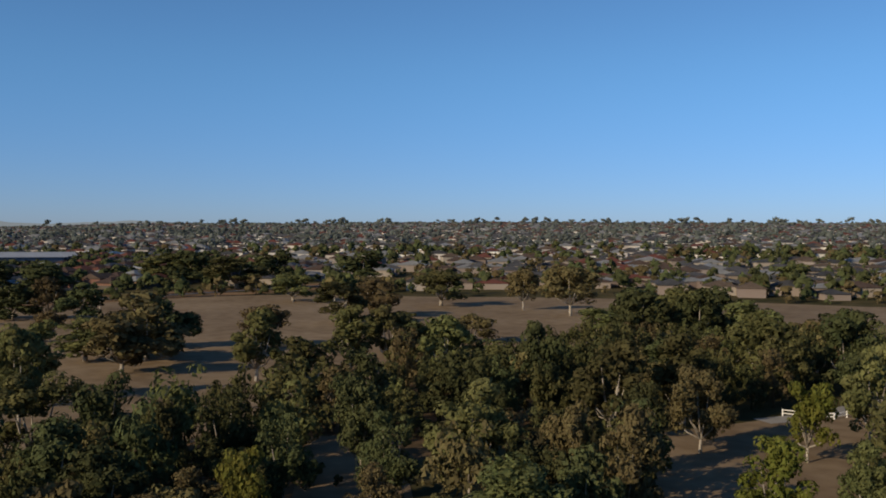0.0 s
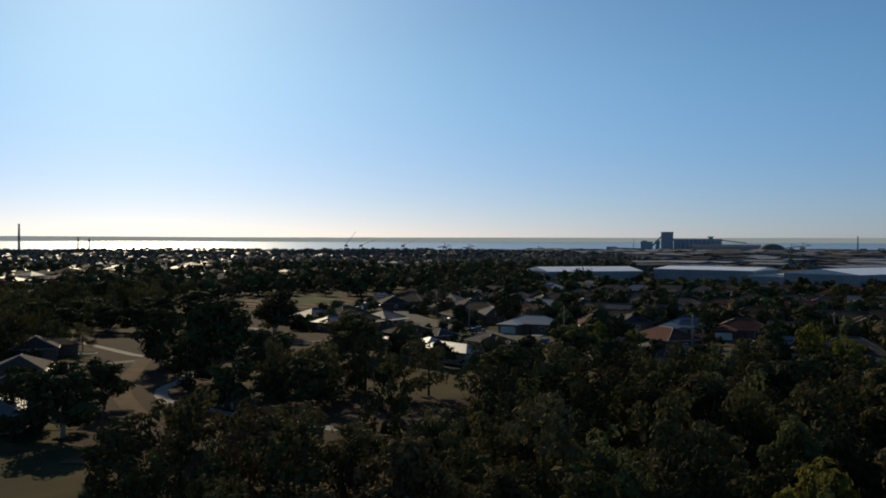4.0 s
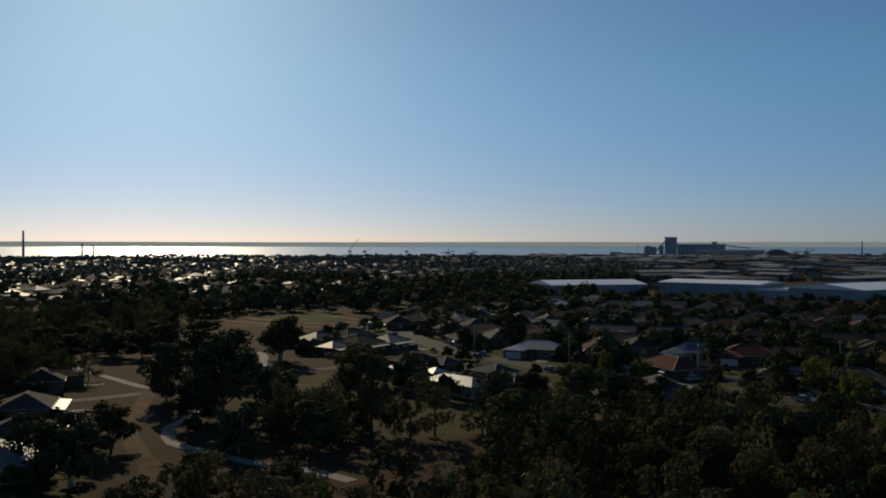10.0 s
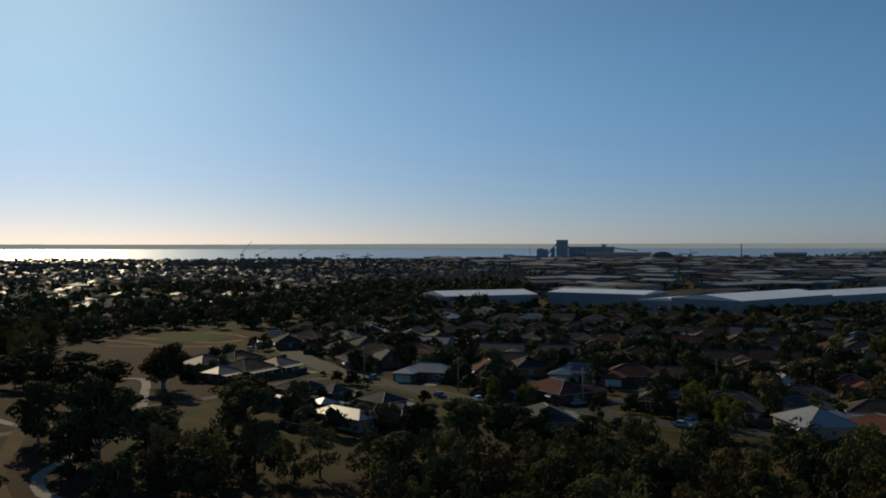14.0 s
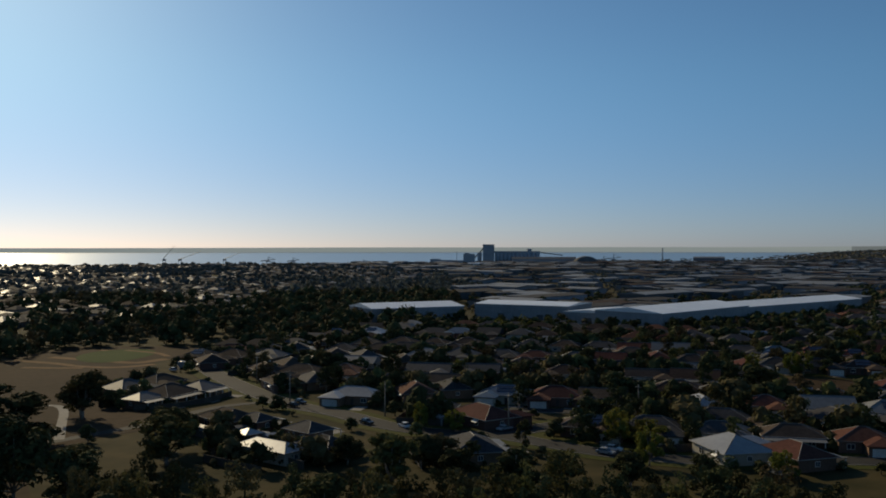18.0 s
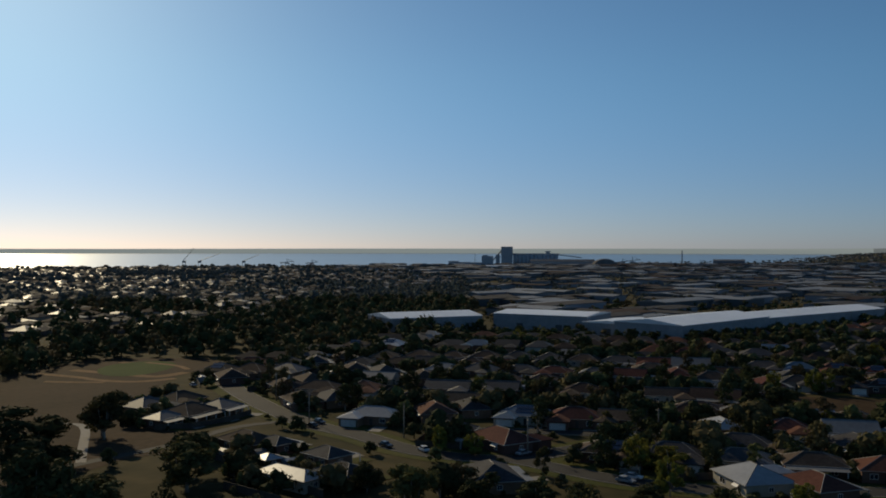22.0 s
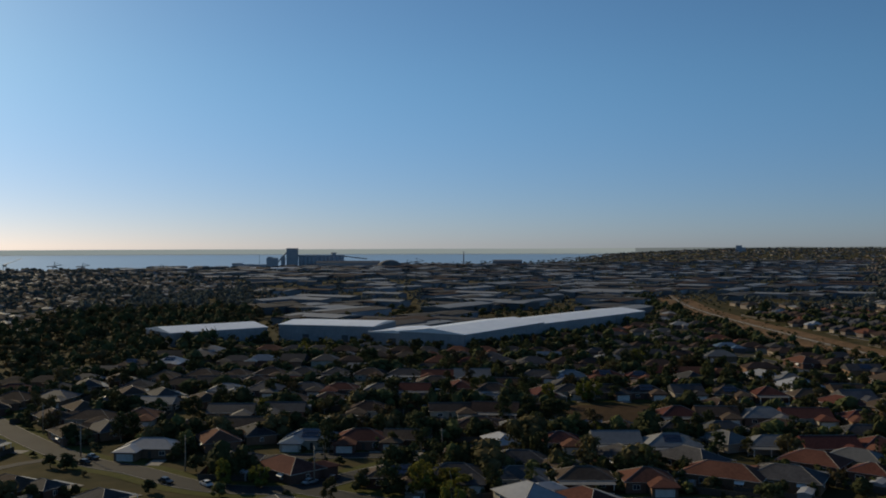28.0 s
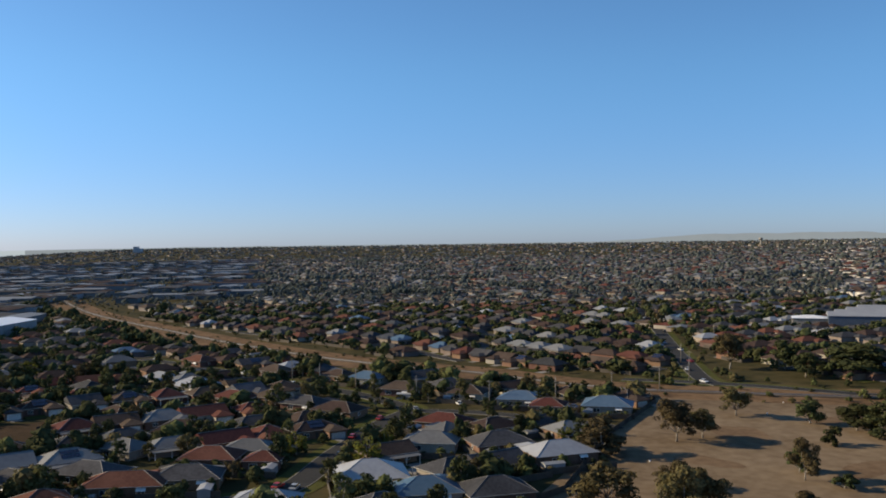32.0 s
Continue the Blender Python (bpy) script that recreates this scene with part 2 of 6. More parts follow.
# ---- plan of the trees and houses that stand out ----
# heading, distance, height, width
KEY_TREES = {
    "gum": [(116.5, 158.4, 14.3, 12.6), (124.2, 98.1, 11.7, 4.8), (129.6, 174.5, 14.3, 10.7), (132.9, 135.8, 13, 10), (135.3, 189, 14.3, 11.6), (137.7, 189.2, 14.3, 10.4), (141.2, 167.5, 14.3, 12.3), (142.7, 91.5, 14.3, 10.1), (160, 171.6, 15.6, 11.6), (155.7, 138.1, 14.3, 11), (151.3, 127, 14.3, 10.1), (166, 132.7, 14.3, 8.1), (166, 90.1, 10.4, 5.5), (145.9, 74.3, 10.4, 10), (117.1, 112.2, 13, 10.3), (107.2, 78.8, 14.3, 5.3), (109.3, 75.6, 13, 5.6), (116.3, 138.6, 15.6, 7.6), (114.2, 77.4, 10.4, 4.3), (124.2, 99.2, 11.7, 5.5), (70.1, 80.3, 11.7, 9.3), (78.1, 78.3, 10.4, 5.8), (83.1, 87.7, 13, 6.4), (85.3, 77.5, 11.7, 7.1), (64.1, 130.5, 11.7, 8), (56.9, 128.2, 13, 9.4), (51.9, 94.6, 13, 6.4), (47.3, 126.5, 11.7, 10.1), (62.7, 116, 11.7, 6.4), (66.9, 118.2, 11.7, 8), (90.2, 87.4, 9.1, 2.7), (53.6, 72.3, 10.4, 4), (15.3, 117.8, 9.3, 7.2), (20.9, 128.1, 5.7, 5.5), (20.8, 284.4, 11.7, 10.5), (25.5, 104.1, 7.8, 12.1), (34.9, 152.6, 11.7, 12.1), (39.1, 180.7, 13, 11.1), (43.5, 114.3, 11.7, 9.1), (46.8, 116.5, 13, 10), (134.6, 283.9, 13.9, 19.1), (137.8, 215.1, 10.6, 15.8), (131.8, 381.5, 12.7, 21), (155.7, 231.8, 17.2, 17), (159.6, 206.2, 15, 15.2), (119.8, 211.1, 9.7, 15.5), (150.6, 238.2, 10.1, 14.6), (140.9, 366.9, 15.8, 22.5), (128.4, 461.4, 16.6, 33.9), (124.2, 518.1, 16.7, 28.6), (161.7, 491.6, 14.1, 21.1), (144.4, 158.6, 9.7, 11.7), (20.9, 278.7, 14.4, 12.8), (25.6, 211.3, 12.4, 14.2), (20.3, 199.5, 9.1, 12.2)],
    "brown": [(42.1, 203, 8, 9), (121.8, 189, 13, 17.4), (148.6, 91.4, 11.7, 6.2), (152.4, 86.4, 11.7, 6.9), (156.7, 120.8, 11.7, 8.9), (136.7, 78.9, 7.8, 4.8), (126.1, 84.3, 6.5, 5.7), (100, 275.3, 11.2, 16), (66.5, 64.2, 11.7, 11.8), (136.8, 313.8, 13.4, 21.1), (142.8, 239.2, 8.8, 13.2), (162.4, 220.1, 10.1, 14.8), (123.1, 207.5, 15.2, 21.6), (100.3, 223.7, 11.9, 14.4), (104.2, 241.7, 7.3, 10.4), (112.1, 224.4, 6.6, 7.6)],
    "dark": [(43.5, 188, 9, 9), (47.0, 181, 9, 11), (49.7, 189, 7, 8), (38.9, 186, 8, 9), (53.8, 188, 8, 9), (58.1, 190, 8, 8), (36.4, 203, 7, 8), (9.0, 300, 8, 12), (11.2, 298, 9, 12), (12.8, 296, 9, 10), (14.4, 288, 12, 11), (13.2, 330, 9, 14), (10.2, 335, 9, 14), (7.4, 318, 9, 14), (124.2, 228.3, 14.3, 15.4), (120.7, 105.1, 13, 9.7), (127.8, 104.5, 11.7, 7), (136, 104.9, 13, 7.7), (137.8, 94.2, 10.4, 6.3), (131.2, 95, 10.4, 5.8), (147.2, 136.6, 15.6, 8.4), (153, 219.5, 16.9, 16.1), (156.6, 225.3, 16.9, 13.8), (164.7, 179, 15.6, 11), (153.4, 108.7, 11.7, 6.7), (118.3, 89.7, 11.7, 9.9), (120.7, 82.3, 10.4, 9.1), (117.6, 450.5, 14.9, 27.6), (114.5, 455.2, 15.5, 30.7), (110.7, 465.7, 15.1, 17.1), (111.8, 443.4, 12.2, 13.6), (91.7, 106.4, 6.3, 4.6), (82.7, 104, 10.4, 8.9), (85.4, 93.7, 9.1, 6.9), (74.1, 97.4, 16.9, 13.7), (54.9, 95.1, 11.7, 6.4), (59.2, 154.4, 10.4, 7.6), (92, 90.5, 9.1, 4.4), (45.2, 93.9, 11.7, 8.6), (11.6, 114.1, 7.8, 9.1), (25.6, 228.2, 11.2, 11.9), (8.6, 142.9, 11.4, 13.1), (17.3, 188.5, 18.3, 15), (14.1, 211.6, 14.6, 11.7), (20.3, 186.5, 11.3, 12.6), (22.7, 158, 8.7, 9.7), (10.9, 166, 9.1, 9.2), (6.5, 153.6, 9.9, 8.5), (18.2, 157.6, 9.5, 9.7), (15.6, 182.9, 10.9, 10.1), (51.6, 137.1, 13, 11.8), (139.7, 200.6, 9.9, 13.5), (152.7, 253.8, 14.5, 20.2), (164.8, 224.7, 12, 15.1), (157.3, 246.6, 16, 16.6), (136, 484.4, 19.2, 32.6), (125.5, 516.3, 18.3, 31.6), (130.5, 512.1, 18.5, 28.2), (154.7, 170.3, 10.2, 11.5), (15.6, 130.5, 7.1, 6.8), (21, 131.7, 5, 6.5), (61.2, 329.2, 8.4, 12.1), (64.6, 382.8, 9.6, 14.1), (53, 290.7, 10.4, 10.7), (16.7, 247, 15.6, 24.2), (114.5, 330.3, 9.5, 14.2), (116, 323.1, 12, 17.8), (112, 336.9, 8.9, 10.3), (119.5, 316.2, 12.3, 15.5)],
    "lime": [(53.8, 236, 7, 8), (62.5, 205, 7, 7), (129.1, 81.6, 10.4, 5), (160.9, 87.9, 10.4, 7.5), (162.7, 120.4, 11.7, 6.6), (69.7, 158.7, 10.4, 8.8), (54.9, 208.1, 10.4, 6.4), (40.9, 244.1, 7.4, 5.4), (43, 242.5, 6.6, 5.9), (55, 232, 7.2, 10.7)],
    "field": [(148.9, 321.7, 17.6, 21.7), (146, 348.2, 15.5, 12.8), (104.9, 204.7, 14.5, 12.5), (106.2, 213.5, 12.8, 11.8), (102.6, 160.9, 10.6, 4.9), (88.5, 141.6, 10.4, 8.7), (107.6, 464.2, 17.1, 17.1), (130.1, 228.9, 10.3, 14), (104.5, 295.4, 12.9, 13.6), (106, 302.3, 9.1, 11.1), (111.7, 258, 10.6, 8.7), (117.9, 254.5, 7.8, 9.4), (107.9, 343.3, 10.2, 12.6), (117.9, 320.1, 13, 13.7)],
    "bush": [(102.6, 118.9, 4.2, 3.3), (111.4, 266.6, 7.3, 8.2), (113.2, 303.7, 5.9, 7.4), (21.2, 243.3, 4.9, 5.2), (113.8, 252.7, 4.4, 7), (117, 252.5, 3, 3.9)],
    "cypress": [(120.6, 359.9, 8.4, 3.1)],
}
# x, y, turn, width, depth, roof, rendered, wing, solar panels
KEY_HOUSES = [
    (242.4, 18.4, 100, 18.8, 15, "pale grey metal", 1, 1, 0),
    (227, 3.5, 100, 16.2, 12.5, "blue metal", 1, -1, 10),
    (226.7, -13.8, 105, 16.2, 12.5, "dark grey tile", 0, 0, 0),
    (282.7, 2.4, 80, 16.2, 11.2, "weathered zinc", 1, 0, 0),
    (279.6, -18.2, 108, 17.5, 12.5, "dark grey tile", 0, -1, 0),
    (266.3, -34.6, 108, 18.8, 12.5, "pale grey metal", 0, 1, 10),
    (312.4, -2.2, 60, 17.5, 11.2, "terracotta tile", 0, 1, 10),
    (355.3, -31.5, 75, 16.2, 11.2, "blue metal", 1, -1, 0),
    (338.7, -40.5, 75, 12.5, 10, "terracotta tile", 0, 1, 0),
    (337.4, -62, 75, 17.5, 12.5, "blue metal", 1, 1, 0),
    (372.4, -12, 70, 15, 11.2, "brown tile", 1, -1, 0),
    (384.6, 15.7, 70, 16.2, 11.2, "brown tile", 0, 1, 0),
    (414.6, 31.9, 60, 15, 11.2, "blue metal", 1, 0, 0),
    (422.3, 45.2, 50, 13.8, 10, "brown tile", 0, 0, 0),
    (441.2, 77.5, 50, 15, 11.2, "brown tile", 0, 0, 0),
    (487.7, 125.9, 50, 16.2, 11.2, "terracotta tile", 0, 1, 0),
    (354.3, 50.9, 60, 16.2, 11.2, "dark grey tile", 0, -1, 10),
    (340.1, 36.6, 60, 17.5, 11.2, "brown tile", 0, 1, 0),
    (368.4, 81.3, 55, 16.2, 11.2, "terracotta tile", 0, 0, 0),
    (369.9, 67.4, 55, 11.2, 10, "brown tile", 0, 0, 0),
    (400.7, 104.8, 55, 20, 13.8, "pale grey metal", 1, 1, 10),
    (425.7, 127.5, 55, 16.2, 11.2, "pale grey metal", 1, -1, 10),
    (335.7, 116.4, 50, 15, 11.2, "brown tile", 0, 0, 0),
    (307.4, 85.2, 85, 17.5, 12.5, "brown tile", 0, -1, 0),
    (265.4, 65.2, 85, 16.2, 11.2, "terracotta tile", 0, 0, 0),
    (261.1, 49.5, 85, 10, 8.8, "terracotta tile", 0, 0, 0),
    (276.2, 56.3, 85, 15, 10, "weathered zinc", 1, 0, 0),
    (242.1, 66, 95, 17.5, 11.2, "dark grey tile", 0, 1, 10),
    (236, 80.1, 95, 20, 11.2, "terracotta tile", 0, -1, 0),
    (279.7, 94.8, 60, 13.8, 10, "weathered zinc", 1, 0, 0),
    (248.9, 93.8, 70, 17.5, 11.2, "dark grey tile", 0, 0, 10),
    (401.6, 151.8, 45, 15, 11.2, "dark grey tile", 0, 0, 0),
    (181, 8, 95, 13, 9.7, "brown tile", 0, 0, 0),
    (204, 2, 100, 10, 8.6, "blue metal", 0, 0, 10),
    (184, 31.2, 95, 14, 9.7, "dark grey tile", 1, 0, 0),
    (217.7, 40.9, 85, 15.1, 9.7, "pale grey metal", 1, 0, 0),
    (126.6, 294.7, 20, 13, 10.8, "dark grey tile", 0, 1, 0),
    (140, 297.9, 20, 14, 10.8, "brown tile", 0, -1, 0),
    (131.3, 273.2, 25, 15.1, 11.9, "brown tile", 0, 0, 0),
    (143.6, 276.1, 25, 10.8, 9.7, "dark grey tile", 0, 0, 0),
    (121.1, 269.4, 20, 9.7, 7.6, "weathered zinc", 0, 0, 0),
    (179.4, 335.5, 70, 15.1, 10.8, "brown tile", 0, 1, 0),
    (182, 298.7, 75, 14, 9.7, "brown tile", 0, -1, 0),
    (197, 304.7, 75, 13, 9.7, "brown tile", 0, 0, 0),
    (170.1, 268.1, 75, 15.1, 10.8, "brown tile", 0, 1, 0),
    (180.1, 264.2, 75, 14, 9.7, "dark grey tile", 0, -1, 0),
    (229.3, 319.7, 60, 14, 9.7, "brown tile", 0, 0, 0),
    (232.1, 354.3, 60, 14, 9.7, "dark grey tile", 0, 0, 0),
    (250.3, 358.2, 60, 13, 9.7, "brown tile", 0, 0, 0),
    (233.3, 305.2, 70, 14, 9.7, "dark grey tile", 0, 0, 0),
    (235.5, 282.2, 60, 14, 9.7, "brown tile", 0, 1, 0),
    (190.9, 223, 60, 15.1, 10.8, "terracotta tile", 0, 1, 0),
    (204.7, 220.6, 60, 14, 9.7, "dark grey tile", 0, 0, 0),
    (123.1, 220.4, 95, 14, 9.7, "brown tile", 0, 0, 0),
    (115.7, 197.4, 90, 5.4, 4.3, "pale grey metal", 0, 0, 0),
    (111.3, 179.9, 100, 16.2, 6.5, "pale grey metal", 1, 0, 0),
    (127.1, 212.5, 95, 8.6, 6.5, "dark grey tile", 0, 0, 0),
    (122.1, 174.2, 95, 10.8, 7.6, "dark grey tile", 0, 0, 0),
    (129.1, 191.5, 95, 9.7, 7.6, "dark grey tile", 0, 0, 0),
    (177.6, 178.9, 80, 17.3, 10.8, "terracotta tile", 0, -1, 0),
    (146, 150.6, 60, 15.1, 10.8, "dark grey tile", 0, 0, 0),
    (190.1, 111.2, 60, 15.1, 11.9, "pale grey metal", 1, 1, 0),
    (194.9, 98.4, 65, 14, 9.7, "terracotta tile", 0, 0, 0),
    (221.8, 119.5, 60, 10.8, 8.6, "brown tile", 0, 0, 0),
    (241.5, 111.3, 60, 15.1, 10.8, "dark grey tile", 0, 1, 10),
    (239.4, 150.1, 50, 14, 8.6, "pale grey metal", 0, 0, 0),
    (320, 221.6, 40, 15.1, 9.7, "terracotta tile", 0, 0, 0),
    (320.7, 182, 45, 15.1, 9.7, "terracotta tile", 0, 0, 0),
    (23.2, 203.7, 75, 13, 9.7, "brown tile", 0, 0, 0),
    (30.5, 238, 80, 14, 9.7, "brown tile", 0, 1, 0),
    (24.8, 284, 85, 14, 10.8, "brown tile", 1, 0, 0),
    (18.6, 177, 70, 12, 9.7, "brown tile", 0, 0, 0),
    (13.5, 153.7, 80, 10.8, 8.6, "weathered zinc", 1, 0, 0),
    (11.7, 161.3, 85, 9.7, 8.6, "dark grey tile", 0, 0, 0),
]
FENCES = [[(141.5, 17.0), (156.5, 9.0), (173.5, 0.5), (200.5, -9.8), (222.6, -21.8), (232.6, -31.5), (291.0, -52.4), (354.5, -83.7), (374.7, -85.5)], [(132.9, 323.4), (121.5, 286.4), (116.1, 264.0), (125.6, 259.3), (140.2, 262.0), (150.7, 268.2)], [(119.6, 233.7), (109.7, 204.8), (106.6, 192.0), (113.9, 175.6), (130.8, 179.7)], [(14.4, 140.6), (20.6, 172.3)]]
# x, y, turn, width, depth, wall height, roof rise, label, doors
SHEDS = [
    (488, 326, 3, 102, 46, 10.6, 2.6, "very long white warehouse with a low gabled roof", 0),
    (614, 322, -3, 150, 40, 9.6, 2.2, "long pale warehouse joined end to end with another", 0),
    (398, 476, -16, 66, 40, 8.6, 2.5, "pale blue-grey metal shed with a low roof", 1),
    (464, 421, -70, 66, 46, 10.2, 1.5, "grey metal shed with a flat parapet", 2),
    (468, 364, -82, 36, 40, 7.6, 1.5, "small pale metal shed between larger ones", 1),
]
# open ground inside the wood
CLEARINGS = [
    [(73, -69), (64, -76), (42, -108), (36, -142), (48, -150), (62, -122), (82, -84)],
    [(70, 40), (86, 60), (98, 72), (104, 64), (90, 48), (74, 32)],
]

# ---- helpers for meshes ----
def mesh_of(name, verts, faces, material, smooth=False):
    me = bpy.data.meshes.new(name)
    me.from_pydata([tuple(v) for v in verts], [], [tuple(f) for f in faces])
    me.materials.append(material)
    if smooth:
        me.shade_smooth()
    me.update()
    return me


def part(name, me, parent, label="", at=None):
    """A mesh as one object under a thing or a part."""
    ob = new(name, me)
    ob.parent = parent
    if at is not None:
        ob.matrix_basis = at
    if label:
        ob["label"] = label
    return ob


def thing(name, label, category, group="", at=None):
    ob = new(name)
    ob.empty_display_size = 0.5
    if at is not None:
        ob.matrix_basis = at
    return tagged(ob, label, category, group)


class Shape:
    """Collects boxes, prisms and tubes into one vertex and face list."""

    def __init__(self):
        self.v, self.f = [], []

    def add(self, verts, faces):
        k = len(self.v)
        self.v += [tuple(p) for p in verts]
        self.f += [tuple(i + k for i in q) for q in faces]
        return self

    def box(self, x0, y0, z0, x1, y1, z1):
        v = [(x, y, z) for z in (z0, z1) for y in (y0, y1) for x in (x0, x1)]
        return self.add(v, [(0, 2, 3, 1), (4, 5, 7, 6), (0, 1, 5, 4), (2, 6, 7, 3), (0, 4, 6, 2), (1, 3, 7, 5)])

    def tube(self, points, radii, n=6):
        rings = []
        for i, p in enumerate(points):
            a = Vector(points[min(i + 1, len(points) - 1)]) - Vector(points[max(i - 1, 0)])
            q = a.to_track_quat("Z", "Y").to_matrix()
            rings.append([Vector(p) + q @ Vector((radii[i] * math.cos(6.2832 * k / n), radii[i] * math.sin(6.2832 * k / n), 0)) for k in range(n)])
        v = [c for r in rings for c in r]
        f = [(i * n + k, i * n + (k + 1) % n, (i + 1) * n + (k + 1) % n, (i + 1) * n + k) for i in range(len(points) - 1) for k in range(n)]
        f += [tuple(range(n - 1, -1, -1)), tuple(range((len(points) - 1) * n, len(points) * n))]
        return self.add(v, f)

    def hip(self, x0, y0, x1, y1, z0, rise, gable=False, over=0.5, thick=0.18):
        """A hipped or gabled roof over a rectangle, with its eaves and fascia."""
        x0, y0, x1, y1 = x0 - over, y0 - over, x1 + over, y1 + over
        w, d = x1 - x0, y1 - y0
        zb, zt = z0 - thick, z0
        h = rise
        if w >= d:
            r = 0.0 if gable else d / 2
            a, b = (x0 + r, (y0 + y1) / 2, zt + h), (x1 - r, (y0 + y1) / 2, zt + h)
            top = [(4, 5, 9, 8), (5, 6, 9), (6, 7, 8, 9), (7, 4, 8)]
        else:
            r = 0.0 if gable else w / 2
            a, b = ((x0 + x1) / 2, y0 + r, zt + h), ((x0 + x1) / 2, y1 - r, zt + h)
            top = [(4, 5, 8), (5, 6, 9, 8), (6, 7, 9), (7, 4, 8, 9)]
        v = [(x0, y0, zb), (x1, y0, zb), (x1, y1, zb), (x0, y1, zb), (x0, y0, zt), (x1, y0, zt), (x1, y1, zt), (x0, y1, zt), a, b]
        return self.add(v, [(3, 2, 1, 0), (0, 1, 5, 4), (1, 2, 6, 5), (2, 3, 7, 6), (3, 0, 4, 7)] + top)

    def mesh(self, name, material, smooth=False):
        return mesh_of(name, self.v, self.f, material, smooth)


def smooth(a, b, x):
    t = np.clip((x - a) / (b - a), 0, 1)
    return t * t * (3 - 2 * t)


def heading(x, y):
    return np.degrees(np.arctan2(x, y))


def shore(az):
    """Distance of the shoreline by heading."""
    return np.interp(az, [-180, -60, -20, 10, 44, 50, 55, 60, 64, 67, 180], [9e3, 9e3, 2900, 2600, 2750, 3000, 3350, 3800, 4400, 9e3, 9e3])


def land(x, y):
    """Height of the ground: level near the camera, a long slope to the south-east, far plains that lift to the skyline."""
    x, y = np.asarray(x, float), np.asarray(y, float)
    d, az = np.hypot(x, y), heading(x, y)
    azp = np.where(az < -90, az + 360, az)
    w = (smooth(98, 127, azp) + 0.2 * smooth(128, 145, azp)) * (1 - smooth(215, 250, azp))
    hill = w * 0.0255 * np.clip(d - 430, 0, 2000)
    plain = 46 * smooth(1900, 4700, d) * np.clip(1 - w, 0, 1) * smooth(57, 74, azp)
    sea = smooth(0, 120, d - shore(az))
    near = 0.5 * np.sin(x * 0.031 + 1) * np.sin(y * 0.027) * smooth(60, 200, d) * (1 - smooth(400, 800, d))
    return (hill + plain + near) * (1 - sea) - 12.0 * sea


def polar(r0, r1, rings, a0, a1, segs, lift=0.0, height=land):
    rr = np.geomspace(r0, r1, rings)
    aa = np.radians(np.linspace(a0, a1, segs))
    R, A = np.meshgrid(rr, aa, indexing="ij")
    X, Y = R * np.sin(A), R * np.cos(A)
    Z = height(X, Y) + lift
    v = np.stack([X, Y, Z], -1).reshape(-1, 3)
    f = [(i * segs + j, (i + 1) * segs + j, (i + 1) * segs + j + 1, i * segs + j + 1) for i in range(rings - 1) for j in range(segs - 1)]
    f = [q[::-1] for q in f]
    return v, f


def inside(poly, x, y):
    c, n = False, len(poly)
    for i in range(n):
        (x0, y0), (x1, y1) = poly[i], poly[(i + 1) % n]
        if (y0 > y) != (y1 > y) and x < (x1 - x0) * (y - y0) / (y1 - y0) + x0:
            c = not c
    return c


def spline(points, step=4.0):
    """A smooth line through points."""
    p = [Vector((*q, 0)) for q in points]
    p = [p[0] * 2 - p[1]] + p + [p[-1] * 2 - p[-2]]
    out = []
    for i in range(1, len(p) - 2):
        n = max(2, int((p[i + 1] - p[i]).length / step))
        for k in range(n):
            t = k / n
            a, b, c, d = p[i - 1], p[i], p[i + 1], p[i + 2]
            out.append(0.5 * ((2 * b) + (c - a) * t + (2 * a - 5 * b + 4 * c - d) * t * t + (3 * b - a - 3 * c + d) * t ** 3))
    return [(q.x, q.y) for q in out + [p[-2]]]


def strip(points, width, lift, thick=0.0):
    """A ribbon along a line, on the ground; thick: real edges down to the ground."""
    s = Shape()
    pts = points
    rows = []
    for i, (x, y) in enumerate(pts):
        x0, y0 = pts[max(i - 1, 0)]
        x1, y1 = pts[min(i + 1, len(pts) - 1)]
        l = math.hypot(x1 - x0, y1 - y0) or 1
        nx, ny = -(y1 - y0) / l * width / 2, (x1 - x0) / l * width / 2
        rows.append([(x + k * nx, y + k * ny, float(land(x + k * nx, y + k * ny)) + lift - (thick if e else 0)) for k, e in ((1, 1), (1, 0), (-1, 0), (-1, 1))])
    v = [q for r in rows for q in r]
    f = []
    for i in range(len(rows) - 1):
        for k in range(3):
            f.append((i * 4 + k, i * 4 + k + 1, i * 4 + k + 5, i * 4 + k + 4))
    f = [q[::-1] for q in f]
    return s.add(v, f)


def patch(name, poly, material, lift, step=6.0):
    """A piece of ground cover inside an outline, draped on the land."""
    bm = bmesh.new()
    bm.faces.new([bm.verts.new((x, y, 0)) for x, y in poly])
    xs, ys = [p[0] for p in poly], [p[1] for p in poly]
    for axis, lo, hi in ((0, min(xs), max(xs)), (1, min(ys), max(ys))):
        k = lo + step
        while k < hi:
            co, no = [0, 0, 0], [0, 0, 0]
            co[axis], no[axis] = k, 1
            bmesh.ops.bisect_plane(bm, geom=bm.verts[:] + bm.edges[:] + bm.faces[:], plane_co=co, plane_no=no)
            k += step
    for v in bm.verts:
        v.co.z = float(land(v.co.x, v.co.y)) + lift
    bmesh.ops.recalc_face_normals(bm, faces=bm.faces)
    me = bpy.data.meshes.new(name)
    bm.to_mesh(me)
    bm.free()
    me.materials.append(material)
    if me.polygons and me.polygons[0].normal.z < 0:
        me.flip_normals()
    return new(name, me)


